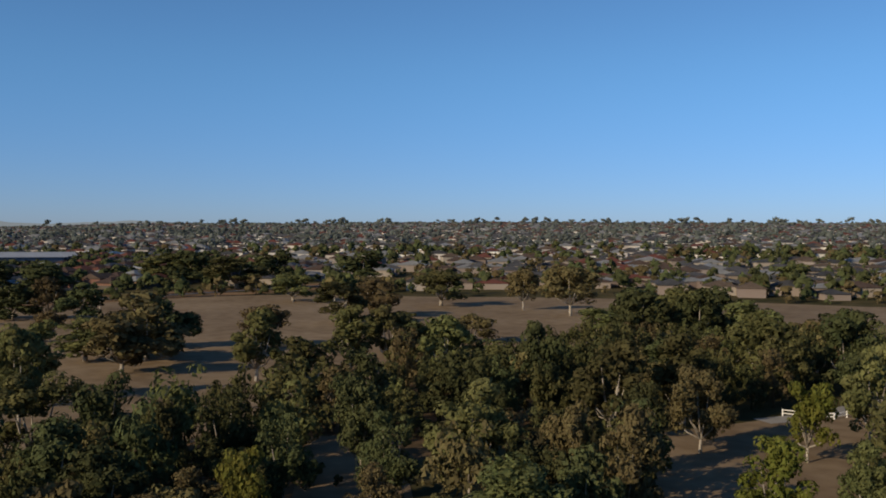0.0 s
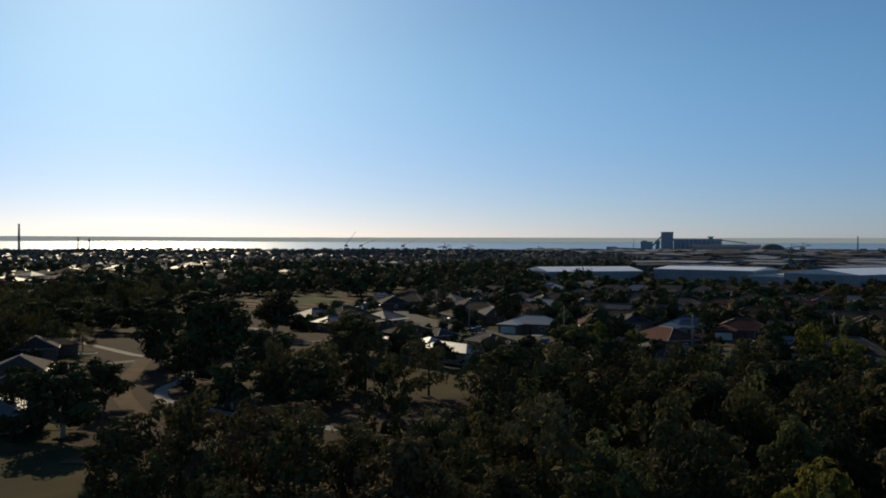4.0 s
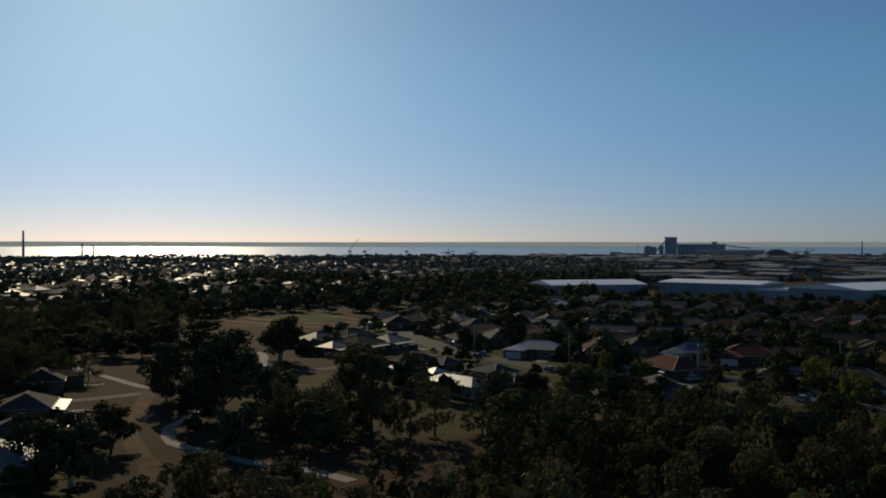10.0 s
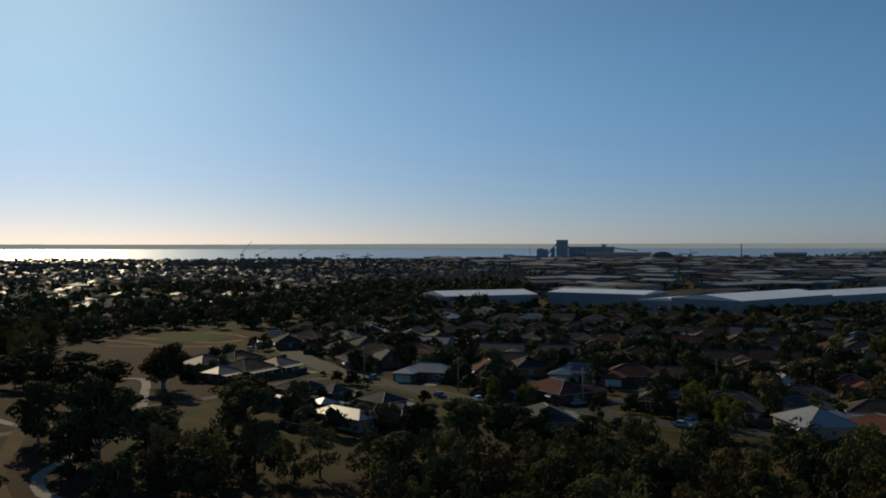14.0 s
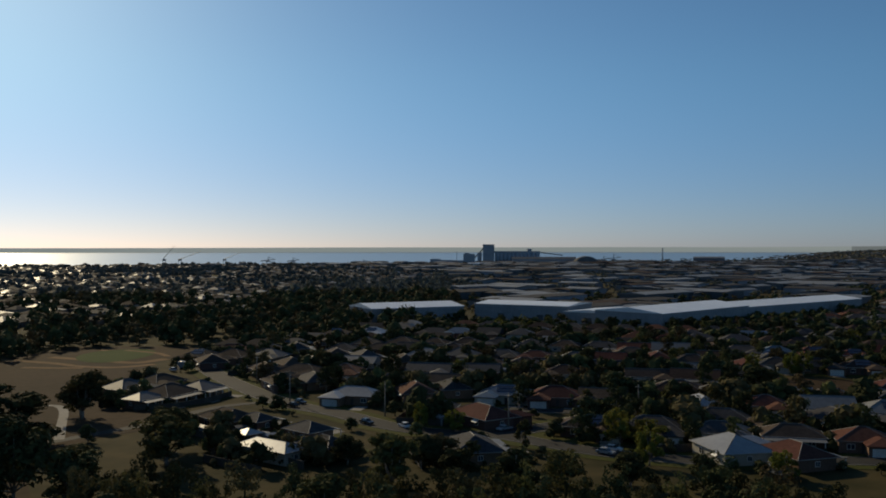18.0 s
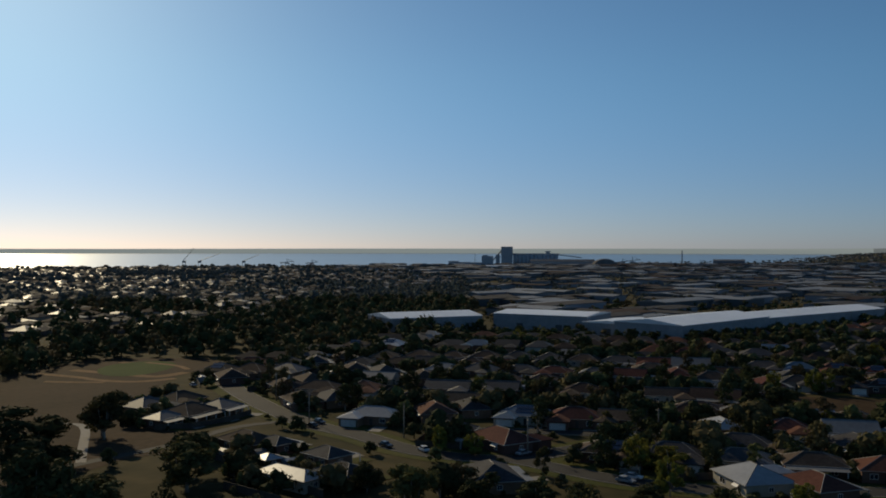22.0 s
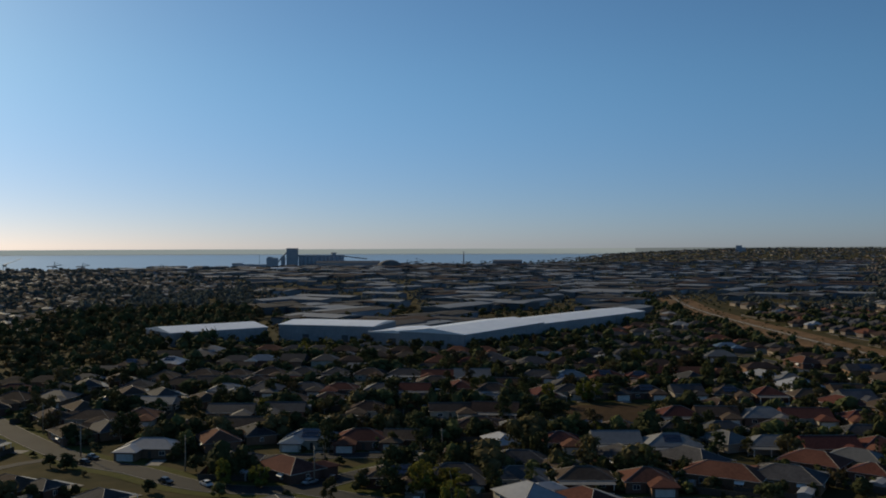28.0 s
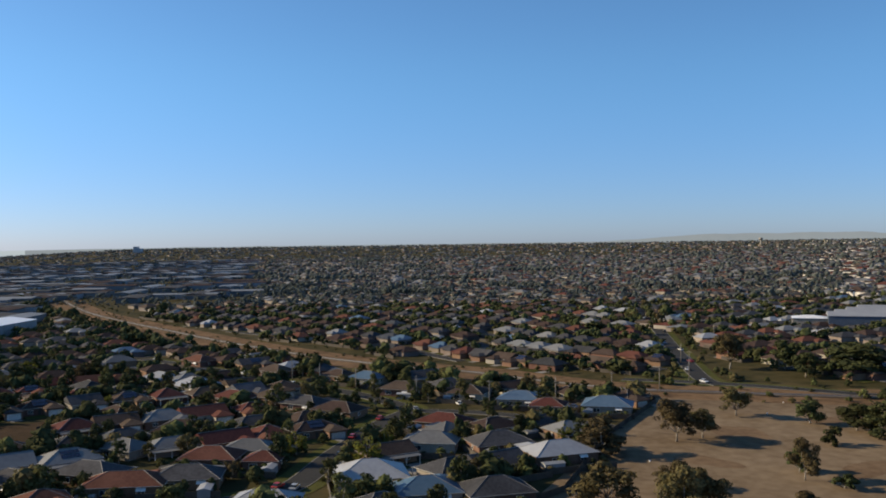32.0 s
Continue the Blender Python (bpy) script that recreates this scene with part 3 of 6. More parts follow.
def blob(cx, cy, rx, ry, n=24, wob=0.15, seed=1, turn=0.0):
    rnd = random.Random(seed)
    a0, a1 = rnd.random() * 6, rnd.random() * 6
    out = []
    for i in range(n):
        a = 6.2832 * i / n
        r = 1 + wob * math.sin(2 * a + a0) + wob * 0.6 * math.sin(3 * a + a1)
        x, y = rx * r * math.cos(a), ry * r * math.sin(a)
        out.append((cx + x * math.cos(turn) - y * math.sin(turn), cy + x * math.sin(turn) + y * math.cos(turn)))
    return out


# ---- ground, sea and distance ----
v, f = polar(3, 4800, 120, -180, 180, 361)
v = np.concatenate([v, [(0, 0, float(land(0.1, 0)))]])
f += [(j + 1, j, len(v) - 1) for j in range(360)]
tagged(new("ground", mesh_of("ground", v, f, M_GROUND, True)), "suburban ground of dry grass and bare soil", "ground", kind="structure")


def sea_height(x, y):
    d = np.hypot(x, y)
    return -4.0 + 26.0 * np.clip((d - 2500) / 2200, 0, 1.2)


v, f = polar(2300, 4760, 40, -75, 70, 160, height=sea_height)
tagged(new("water", mesh_of("water", v, f, M_WATER, True)), "calm pale blue bay glittering under the sun", "sea", kind="structure")

def skyline(name, a0, a1, n, material, label):
    v, f = [], []
    for i in range(n + 1):
        az = a0 + (a1 - a0) * i / n
        a = radians(az)
        h = 54 + 4 * noise.noise(Vector((az * 0.09, 0, 0))) + 3 * noise.noise(Vector((az * 0.5, 3, 0)))
        h += 31 * float(smooth(99, 107, az)) * (1 - 0.6 * float(smooth(130, 160, az))) * (1 + 0.5 * noise.noise(Vector((az * 0.2, 7, 0))))
        h += 5 * noise.noise(Vector((az * 1.1, 9, 0))) * float(smooth(99, 107, az))
        k = 1 - float(smooth(58, 76, az))
        if k:
            h = h * (1 - k) + k * (45 + 2.0 * float(smooth(20, 60, az)) + 2 * noise.noise(Vector((az * 0.07, 1, 0))) + 0.8 * noise.noise(Vector((az * 0.7, 5, 0))))
        for r, z in ((4700, -5), (4760, h), (4900, h * 0.9)):
            v.append((r * math.sin(a), r * math.cos(a), z))
    for i in range(n):
        for k in range(2):
            f.append((i * 3 + k, i * 3 + k + 1, i * 3 + k + 4, i * 3 + k + 3))
    tagged(new(name, mesh_of(name, v, f, material, True)), label, "hills", kind="structure")


skyline("backdrop", 66, 345, 560, M_FARLAND_GLOW, "low hills along the far skyline, haze put in as a glow")
skyline("far_coast_glow", -15, 66, 240, M_FARCOAST_GLOW, "thin far coast beyond the bay, haze put in as a glow")

# ---- ground cover ----
def plan(points, k=1.4):
    return [(x * k, y * k) for x, y in points]


FIELD = plan([(95, 13), (100, 10), (111, 5), (123, -1), (143, -8), (165, -18), (208, -37), (250, -57), (262, -62), (268, -84), (254, -140), (232, -192), (172, -246), (103, -282), (42, -297), (10, -290), (15, -150), (40, -138), (70, -128), (86, -100), (70, -70), (74, -30), (78, -8), (95, 6)])
WESTFIELD = plan([(15, 88), (34, 78), (38, 96), (36, 112), (44, 134), (50, 156), (66, 165), (84, 166), (92, 195), (104, 240), (122, 262), (150, 285), (150, 300), (120, 322), (84, 294), (64, 255), (44, 215), (28, 200), (36, 180), (20, 160), (22, 130)])
RAIL = plan([(924, 386), (694, 272), (594, 215), (493, 145), (404, 79), (341, 20), (318, -13), (294, -38), (278, -58), (268, -85), (261, -110), (254, -150), (248, -210), (240, -300)])
SCRUB = plan([(112, 3), (96, 16), (70, 24), (52, 10), (50, -40), (54, -90), (84, -100), (70, -70), (74, -30), (78, -8), (95, 6)])
CREEKGRASS = [(48, 158), (62, 150), (92, 138), (92, 122), (70, 108), (46, 100), (36, 104), (34, 130)]
M_SCRUB = mat("scrubby_soil", (0.06, 0.042, 0.024), (0.15, 0.095, 0.058), 0.35, 0.05, 0.95, bump=0.5, spec=0.03)
patch("field", FIELD, M_FIELD, 0.05)
patch("west_field", WESTFIELD, M_BACKLIT_GRASS, 0.05)
M_OVAL = mat("watered_grass", (0.03, 0.055, 0.013), (0.05, 0.076, 0.02), 0.5, 0.05, 0.95, bump=0.3, spec=0.03)
patch("scrub_ground", SCRUB, M_SCRUB, 0.03)
patch("creek_grass", CREEKGRASS, M_BACKLIT_GRASS, 0.04)
patch("oval", blob(168, 402, 16, 26, seed=2, turn=-0.62, wob=0.06), M_OVAL, 0.10)
patch("earth_patch", blob(178, 418, 11, 3.5, seed=3, turn=-0.9), M_EARTH, 0.09)
for i, (line, wide) in enumerate((([(123, 416), (136, 389), (141, 373), (151, 361), (167, 360)], 4.0), ([(143, 411), (150, 395), (158, 378), (164, 370), (179, 375)], 5.5), ([(122, 383), (131, 374), (140, 367)], 3.5), ([(184, 384), (186, 400), (180, 420)], 3.0))):
    tagged(new("earth_bank", strip(spline(line, 3), wide, 0.08 + 0.012 * i).mesh("earth_bank", M_EARTH)), "worn orange earth bank beside the oval", "soil", kind="structure")
patch("reserve", plan([(198, 82), (240, 100), (226, 120), (206, 113)]), M_BACKLIT_GRASS, 0.05)
for o, lab in (("field", "wide field of dry brown grass"), ("west_field", "brown dry grass reserve with worn patches"), ("scrub_ground", "reddish brown soil with low scrub"), ("creek_grass", "rough brown grass between the creek trees"), ("oval", "green watered sports oval"), ("earth_patch", "bare orange earth"), ("reserve", "dry grass park between the houses")):
    tagged(bpy.data.objects[o], lab, "grass", kind="structure")
PADDOCKS = [[(92, -85), (84, -94), (56, -66), (66, -58)], [(58, -117), (47, -142), (39, -165), (20, -90), (28, -84), (38, -80)], [(140, -190), (131, -201), (100, -157), (110, -148)]]
for poly in PADDOCKS:
    tagged(patch("paddock", poly, M_FIELD, 0.06), "small paddock of dry grass among the trees", "grass", kind="structure")
M_RESERVE = mat("reserve_soil", (0.085, 0.052, 0.03), (0.21, 0.13, 0.075), 0.22, 0.04, 0.95, bump=0.5, spec=0.03)
M_STAIN = mat("reddish_soil", (0.108, 0.068, 0.042), (0.19, 0.128, 0.08), 0.3, 0.06, 0.95, bump=0.4, spec=0.03)
for i, (x, y, rx, ry) in enumerate(((296, -98, 16, 7), (262, -76, 9, 6), (318, -140, 12, 6), (250, -118, 14, 5), (225, -40, 10, 4), (190, -60, 13, 6), (288, -190, 15, 8))):
    tagged(patch("soil_patch", blob(x, y, rx, ry, seed=20 + i, turn=i * 0.7, wob=0.22), M_STAIN, 0.075, 4), "worn patch of reddish bare soil in the grass", "soil", kind="structure")
rail = strip(spline(RAIL, 10), 37, 0.06)
tagged(new("rail_reserve", rail.mesh("rail_reserve", M_RESERVE)), "dry brown rail reserve with gravel", "verge", kind="structure")
tagged(new("rail_track_bed", strip(spline(RAIL, 10), 7, 0.35, 0.3).mesh("rail_track_bed", M_GRAVEL)), "gravel railway track bed", "railway", kind="structure")

rl = spline(RAIL, 10)
for side in (-0.72, 0.72):
    pts = []
    for (x0, y0), (x1, y1) in zip(rl, rl[1:]):
        l = math.hypot(x1 - x0, y1 - y0)
        pts.append((x0 - (y1 - y0) / l * side, y0 + (x1 - x0) / l * side))
    tagged(new("rail", strip(pts, 0.14, 0.5, 0.15).mesh("rail", M_STEEL)), "steel rail on the gravel track bed", "railway", kind="structure")
ROADS = []


def road(points, width=7.5, kerb=True, name="road", material=None, label="grey asphalt street with pale kerbs", scaled=True):
    line = spline(plan(points) if scaled else points, 5)
    ROADS.append((line, width / 2 + (2 if kerb else 0)))
    if kerb:
        ob = new("kerb", strip(line, width + 0.5, 0.17, 0.2).mesh("kerb", M_CONCRETE))
        tagged(ob, "pale concrete kerb and gutter", "kerb", kind="structure")
        if width >= 7:
            ob = new("verge", strip(line, width + 8, 0.07).mesh("verge", M_LAWN))
            tagged(ob, "strip of patchy green grass along the street", "verge", kind="structure")
    ob = new(name, strip(line, width, 0.18 if kerb else 0.09).mesh(name, material or M_ASPHALT))
    tagged(ob, label, "road", kind="structure")


road([(128, 246), (120, 218), (114, 191), (111, 171), (112, 155), (111, 138), (114, 127), (121, 119), (134, 118), (150, 116), (170, 112)], 8)
road([(121, 119), (122, 108), (124, 95), (132, 80), (150, 62), (160, 40), (169, 28), (200, 22), (233, 14), (248, 8), (258, 12), (276, 25), (298, 48), (338, 84), (368, 118)], 7.5)
road([(248, 8), (243, -10), (224, -38), (218, -42)], 6)
road([(52, 163), (57, 166.5), (77, 171), (84, 174), (98, 180), (111, 178)], 4, False, "service_road")
road([(1007, -212), (839, -183), (671, -158), (559, -140), (467, -126), (413, -119), (396, -122)], 8, scaled=False)
road([(300, -60), (290, -80), (277, -101), (263, -122), (253, -145), (250, -200)], 7)
road([(70, 209), (73, 206), (71.6, 198), (65, 181), (60, 168)], 2.6, False, "footpath", M_CONCRETE, "winding pale concrete footpath")
road([(30, 201), (35, 176), (38, 163), (43, 159), (42, 154), (38, 136), (32, 127), (30, 117), (32, 111), (35, 101), (39, 95), (41, 88)], 2.4, False, "footpath", M_CONCRETE, "winding pale concrete footpath")
road([(38, 161), (33, 147), (27, 129), (25, 112), (24, 103), (19, 95), (14, 88)], 3.6, False, "dirt_track", M_SCRUB, "worn dirt track through dry grass")
road([(49, -136), (44, -146), (39, -165), (35, -185)], 4, False, "footpath", M_CONCRETE, "wide paved path through the clearing", False)
road([(2, 158), (16, 157), (27, 156.5), (37, 158)], 4, False, "service_road")
road([(70, 0), (75.7, -4.5), (80.9, -21), (84, -40), (80, -70), (60, -100)], 1.7, False, "footpath", M_GRAVEL, "narrow worn path along the field")

# ---- trees ----
def leaf_cloud(rg, centres, radii, count, size, squash=0.75):
    """Leaf sprays on the outside of clumps, facing roughly outwards: three corners each."""
    n = len(centres)
    which = rg.choice(n, count, p=radii ** 2 / np.sum(radii ** 2))
    c, r = centres[which], radii[which]
    d = rg.normal(size=(count, 3))
    d[:, 2] += 0.25
    d /= np.linalg.norm(d, axis=1)[:, None]
    rad = rg.uniform(0.78, 1.06, count)
    p = c + d * (r * rad)[:, None] * np.array([1, 1, squash])
    nrm = d + rg.normal(0, 0.24, size=(count, 3))
    a = np.cross(nrm, rg.normal(size=(count, 3)))
    a /= np.linalg.norm(a, axis=1)[:, None] + 1e-9
    b = np.cross(nrm, a)
    b /= np.linalg.norm(b, axis=1)[:, None] + 1e-9
    s = size * rg.uniform(0.7, 1.6, count)[:, None]
    a, b = a * s, b * s * 0.72
    v = np.stack([p - a - b * 0.6, p + a - b * 0.5, p + b], 1).reshape(-1, 3)
    f = np.arange(count * 3).reshape(-1, 3)
    return v, f


def crown_plan(rg, height, spread, clumps, clear, open_):
    """Several foliage masses at the limb ends, each of small clumps, with gaps between the masses."""
    masses = int(rg.integers(7, 11))
    tops, cs, rs = [], [], []
    turn = rg.uniform(0, 6.283)
    for k in range(masses):
        u = (k + 0.5) / masses
        a = turn + 2.4 * k + rg.normal(0, 0.3)
        r = spread * rg.uniform(0.4, 0.58) * (1.12 - 0.14 * open_)
        z = height * (clear + (1 - clear) * (0.16 + 0.66 * u) + rg.normal(0, 0.02))
        q = spread * (0.98 - 0.75 * max(0.0, u - 0.4)) * rg.uniform(0.42, 0.72)
        tops.append((q * math.cos(a), q * math.sin(a), min(z, height - r * 0.55), r))
    weight = np.array([t[3] ** 2 for t in tops])
    for k in rg.choice(masses, clumps, p=weight / weight.sum()):
        x, y, z, r = tops[k]
        d = rg.normal(size=3)
        d /= np.linalg.norm(d)
        m = rg.uniform(0.3, 0.8)
        cs.append((x + d[0] * r * m, y + d[1] * r * m, max(height * clear * 0.8 + r * 0.2, z + d[2] * r * m * 0.8)))
        rs.append(r * rg.uniform(0.36, 0.58))
    return tops, np.array(cs), np.array(rs)


def tree_meshes(seed, height, spread, clumps, leaves, leaf, clear=0.3, open_=0.8, material=None, name="crown"):
    """Trunk with limbs, and a crown of leaf masses at the limb ends."""
    rg = np.random.default_rng(seed)
    s = Shape()
    lean = rg.normal(0, 0.04, 2)
    fork = height * max(0.16, clear)
    base = [(0, 0, -0.3), (lean[0] * fork * 0.5, lean[1] * fork * 0.5, fork * 0.5), (lean[0] * fork, lean[1] * fork, fork)]
    s.tube(base, [height * 0.026, height * 0.021, height * 0.017], 7)
    tops, cs, rs = crown_plan(rg, height, spread, clumps, clear, open_)
    for x, y, z, r in tops:
        st, e = Vector(base[2]), Vector((x, y, z))
        mid = st.lerp(e, 0.5) + Vector((x * 0.12, y * 0.12, -height * 0.02))
        s.tube([st, mid, e], [height * 0.012, height * 0.008, height * 0.003], 5)
    v, f = leaf_cloud(rg, cs, rs, leaves, leaf)
    return s.mesh("trunk", M_BARK, True), mesh_of(name, v, f, material or M_LEAF)


TREES = {}
for kind, spec in {
    "gum": (15.0, 4.8, 70, 3000, 0.36, 0.12, 0.8, M_LEAF, 5), "dark": (13.0, 5.2, 80, 3000, 0.38, 0.02, 0.3, M_LEAF_DARK, 4),
    "brown": (11.0, 4.8, 60, 2800, 0.35, 0.06, 0.6, M_LEAF_BROWN, 3), "lime": (9.0, 3.6, 44, 2200, 0.29, 0.06, 0.5, M_LEAF_LIME, 2),
    "bush": (4.5, 2.4, 26, 1200, 0.26, 0.02, 0.3, M_LEAF_DARK, 3), "field": (11.0, 5.0, 60, 3800, 0.29, 0.22, 0.6, M_LEAF_BROWN, 4),
    "cypress": (11.0, 1.2, 24, 900, 0.3, 0.03, 0.9, M_LEAF_DARK, 1),
    "gum near": (15.0, 4.8, 100, 6000, 0.245, 0.12, 0.8, M_LEAF, 5), "dark near": (13.0, 5.2, 100, 6000, 0.25, 0.02, 0.3, M_LEAF_DARK, 4),
    "brown near": (11.0, 4.8, 90, 5600, 0.235, 0.06, 0.6, M_LEAF_BROWN, 3), "lime near": (9.0, 3.6, 60, 3600, 0.21, 0.06, 0.5, M_LEAF_LIME, 2)}.items():
    h, sp, cl, lv, lf, clear, flat, m, n = spec
    TREES[kind] = [(h, sp) + tree_meshes(100 * len(TREES) + i, h, sp, cl, lv, lf, clear, flat, m) for i in range(n)]
WORDS = {"gum": "tall gum tree with olive foliage and pale trunk", "dark": "dense dark green tree with a broad crown", "brown": "rust-brown tinged gum with a rounded crown",
         "lime": "small tree with bright yellow-green leaves", "bush": "low dark green shrub", "field": "lone gum tree with bare lower trunk on dry grass",
         "cypress": "single narrow dark green cypress tree"}
PLANTED = []
RT = random.Random(11)


def tree(kind, x, y, height, width=None):
    near = kind + " near"
    h, sp, tm, cm = RT.choice(TREES[near if near in TREES and x * x + y * y < 122 ** 2 else kind])
    k = height / h
    w = (width / (2 * sp)) if width else k * RT.uniform(0.85, 1.15)
    PLANTED.append((x, y, w * sp))
    at = pose(x, y, float(land(x, y)), 0, 0, RT.uniform(0, 360)) @ Matrix.Diagonal((w, w, k, 1))
    t = thing("shrub" if kind == "bush" else "tree", WORDS[kind], "shrub" if kind == "bush" else "tree", at=at)
    part("trunk", tm, t)
    part("crown", cm, t)


def polar_at(az, d):
    return d * math.sin(radians(az)), d * math.cos(radians(az))


def crowded(x, y, r):
    return any((x - a) ** 2 + (y - b) ** 2 < (r + c * 0.55) ** 2 for a, b, c in PLANTED)


def on_road(x, y, extra=0.0):
    for line, half in ROADS:
        for px, py in line:
            if (px - x) ** 2 + (py - y) ** 2 < (half + extra + 2.5) ** 2:
                return True
    return False


# heading, distance, height, width of the trees that stand out
for kind, rows in KEY_TREES.items():
    for az, d, h, w in rows:
        tree(kind, d * math.sin(radians(az)), d * math.cos(radians(az)), h, w)

# the wood along the creek
WOOD = {"gum": [], "dark": [], "brown": []}
rw = random.Random(5)
FIELDS = [FIELD, WESTFIELD, CREEKGRASS] + PADDOCKS
spots = []
for _ in range(11000):
    az, d = rw.uniform(12, 185), math.sqrt(rw.uniform(40 ** 2, 205 ** 2))
    x, y = d * math.sin(radians(az)), d * math.cos(radians(az))
    far = 1.4 * float(np.interp(az, [12, 16, 24, 30, 40, 60, 70, 75, 78, 84, 92, 96, 104, 112, 125, 140, 170, 205], [70, 112, 132, 120, 116, 126, 120, 98, 66, 62, 60, 55, 50, 92, 118, 142, 150, 150]))
    near = 1.4 * float(np.interp(az, [12, 30, 60, 90, 110, 140, 170, 205], [60, 50, 36, 36, 36, 34, 34, 34]))
    if d > far or d < near or any(inside(p, x, y) for p in FIELDS) or on_road(x, y, 1.0):
        continue
    if any(inside(p, x, y) for p in CLEARINGS):
        continue
    h = rw.uniform(6.5, 13.5) if d > 78 else rw.uniform(4, 7.5)
    if d < 72 and 58 < az < 74:
        continue
    if d < 95 and (130 < az < 139.5 or 153 < az < 167):
        if rw.random() < 0.7:
            continue
        h = min(h, 3.2)
    if 76 < az < 97:
        h = min(h, 7.0)
    if crowded(x, y, h * 0.3):
        continue
    PLANTED.append((x, y, h * 0.33))
    spots.append((d, x, y, h))
spots.sort()
# low scrub on the bare soil below the field
for _ in range(150):
    x, y = rw.uniform(70, 150), rw.uniform(-130, 30)
    if inside(SCRUB, x, y) and not on_road(x, y, -1.5) and not crowded(x, y, 0.3):
        tree("bush", x, y, rw.uniform(1.2, 3.2))
for _ in range(1500):
    az, d = rw.uniform(2, 19), rw.uniform(230, 470)
    x, y = polar_at(az, d)
    if not inside(WESTFIELD, x, y) and not on_road(x, y, 1) and not crowded(x, y, 2.4) and rw.random() < 0.6:
        h = rw.uniform(5, 12)
        PLANTED.append((x, y, h * 0.33))
        spots.append((d, x, y, h))
NEARWOOD = {}
for i, (d, x, y, h) in enumerate(spots):
    kind = rw.choices(["gum", "dark", "brown", "bush", "lime"], [5, 3.4, 2.2, 1.2, 0.7])[0]
    if i < 70:
        PLANTED.pop()
        tree(kind, x, y, h if kind != "bush" else 4.0)
    elif i < 260:
        kind = kind if kind in ("gum", "dark", "brown", "lime") else "dark"
        NEARWOOD.setdefault(kind + " near", []).append((x, y, h))
    else:
        kind = kind if kind in WOOD else "dark"
        w = h * rw.uniform(0.65, 0.95)
        WOOD[kind].append((x, y, float(land(x, y)), rw.uniform(0, 6), w, w, h))


def tree_unit(seed, leaves, size, clumps=9):
    """A small whole tree of unit height for joined woods."""
    rg = np.random.default_rng(seed)
    _, c, r = crown_plan(rg, 1.0, 0.46, clumps, 0.04, 0.7)
    v, f = leaf_cloud(rg, c, r, leaves, size)
    t = Shape().tube([(0, 0, -0.05), (0, 0, 0.5)], [0.03, 0.02], 4)
    k = len(v)
    return np.concatenate([v, np.array(t.v)]), [tuple(q) for q in f] + [tuple(i + k for i in q) for q in t.f]


ICO_V = [(0, 0, 1), (0, 0, -1)] + [(0.894 * math.cos(1.2566 * k + o), 0.894 * math.sin(1.2566 * k + o), z) for z, o in ((0.447, 0), (-0.447, 0.6283)) for k in range(5)]
ICO_F = [(0, 2 + k, 2 + (k + 1) % 5) for k in range(5)] + [(1, 7 + (k + 1) % 5, 7 + k) for k in range(5)] + [(2 + k, 7 + k, 2 + (k + 1) % 5) for k in range(5)] + [(2 + (k + 1) % 5, 7 + k, 7 + (k + 1) % 5) for k in range(5)]


def clump_unit(seed, clumps, leaves=0, size=0.1):
    """A far tree of unit height: uneven dense masses inside loose sprays, down to a short stem."""
    rg = np.random.default_rng(seed)
    s = Shape()
    if leaves > 12:
        s.tube([(0, 0, -0.05), (0, 0, 0.4)], [0.035, 0.02], 3)
    cs, rs = [], []
    for k in range(clumps):
        a, u = 2.4 * k + rg.uniform(0, 1), (k + 0.5) / clumps
        c = np.array([0.24 * math.cos(a) * (1.25 - u), 0.24 * math.sin(a) * (1.25 - u), 0.22 + 0.5 * u + rg.normal(0, 0.04)])
        r = rg.uniform(0.17, 0.29) * (1 if clumps > 1 else 1.6)
        if clumps == 1:
            c = np.array([0, 0, 0.5])
        cs.append(c)
        rs.append(r)
        s.add([tuple(c + np.array(v) * 0.86 * r * rg.uniform(0.65, 1.2)) for v in ICO_V], ICO_F if leaves > 40 else [q for q in ICO_F if 1 not in q])
    v, f = np.array(s.v), list(s.f)
    if leaves:
        lv, lf = leaf_cloud(rg, np.array(cs), np.array(rs) * 1.15, leaves, size)
        f += [tuple(i + len(v) for i in q) for q in lf]
        v = np.concatenate([v, lv])
    return v, f


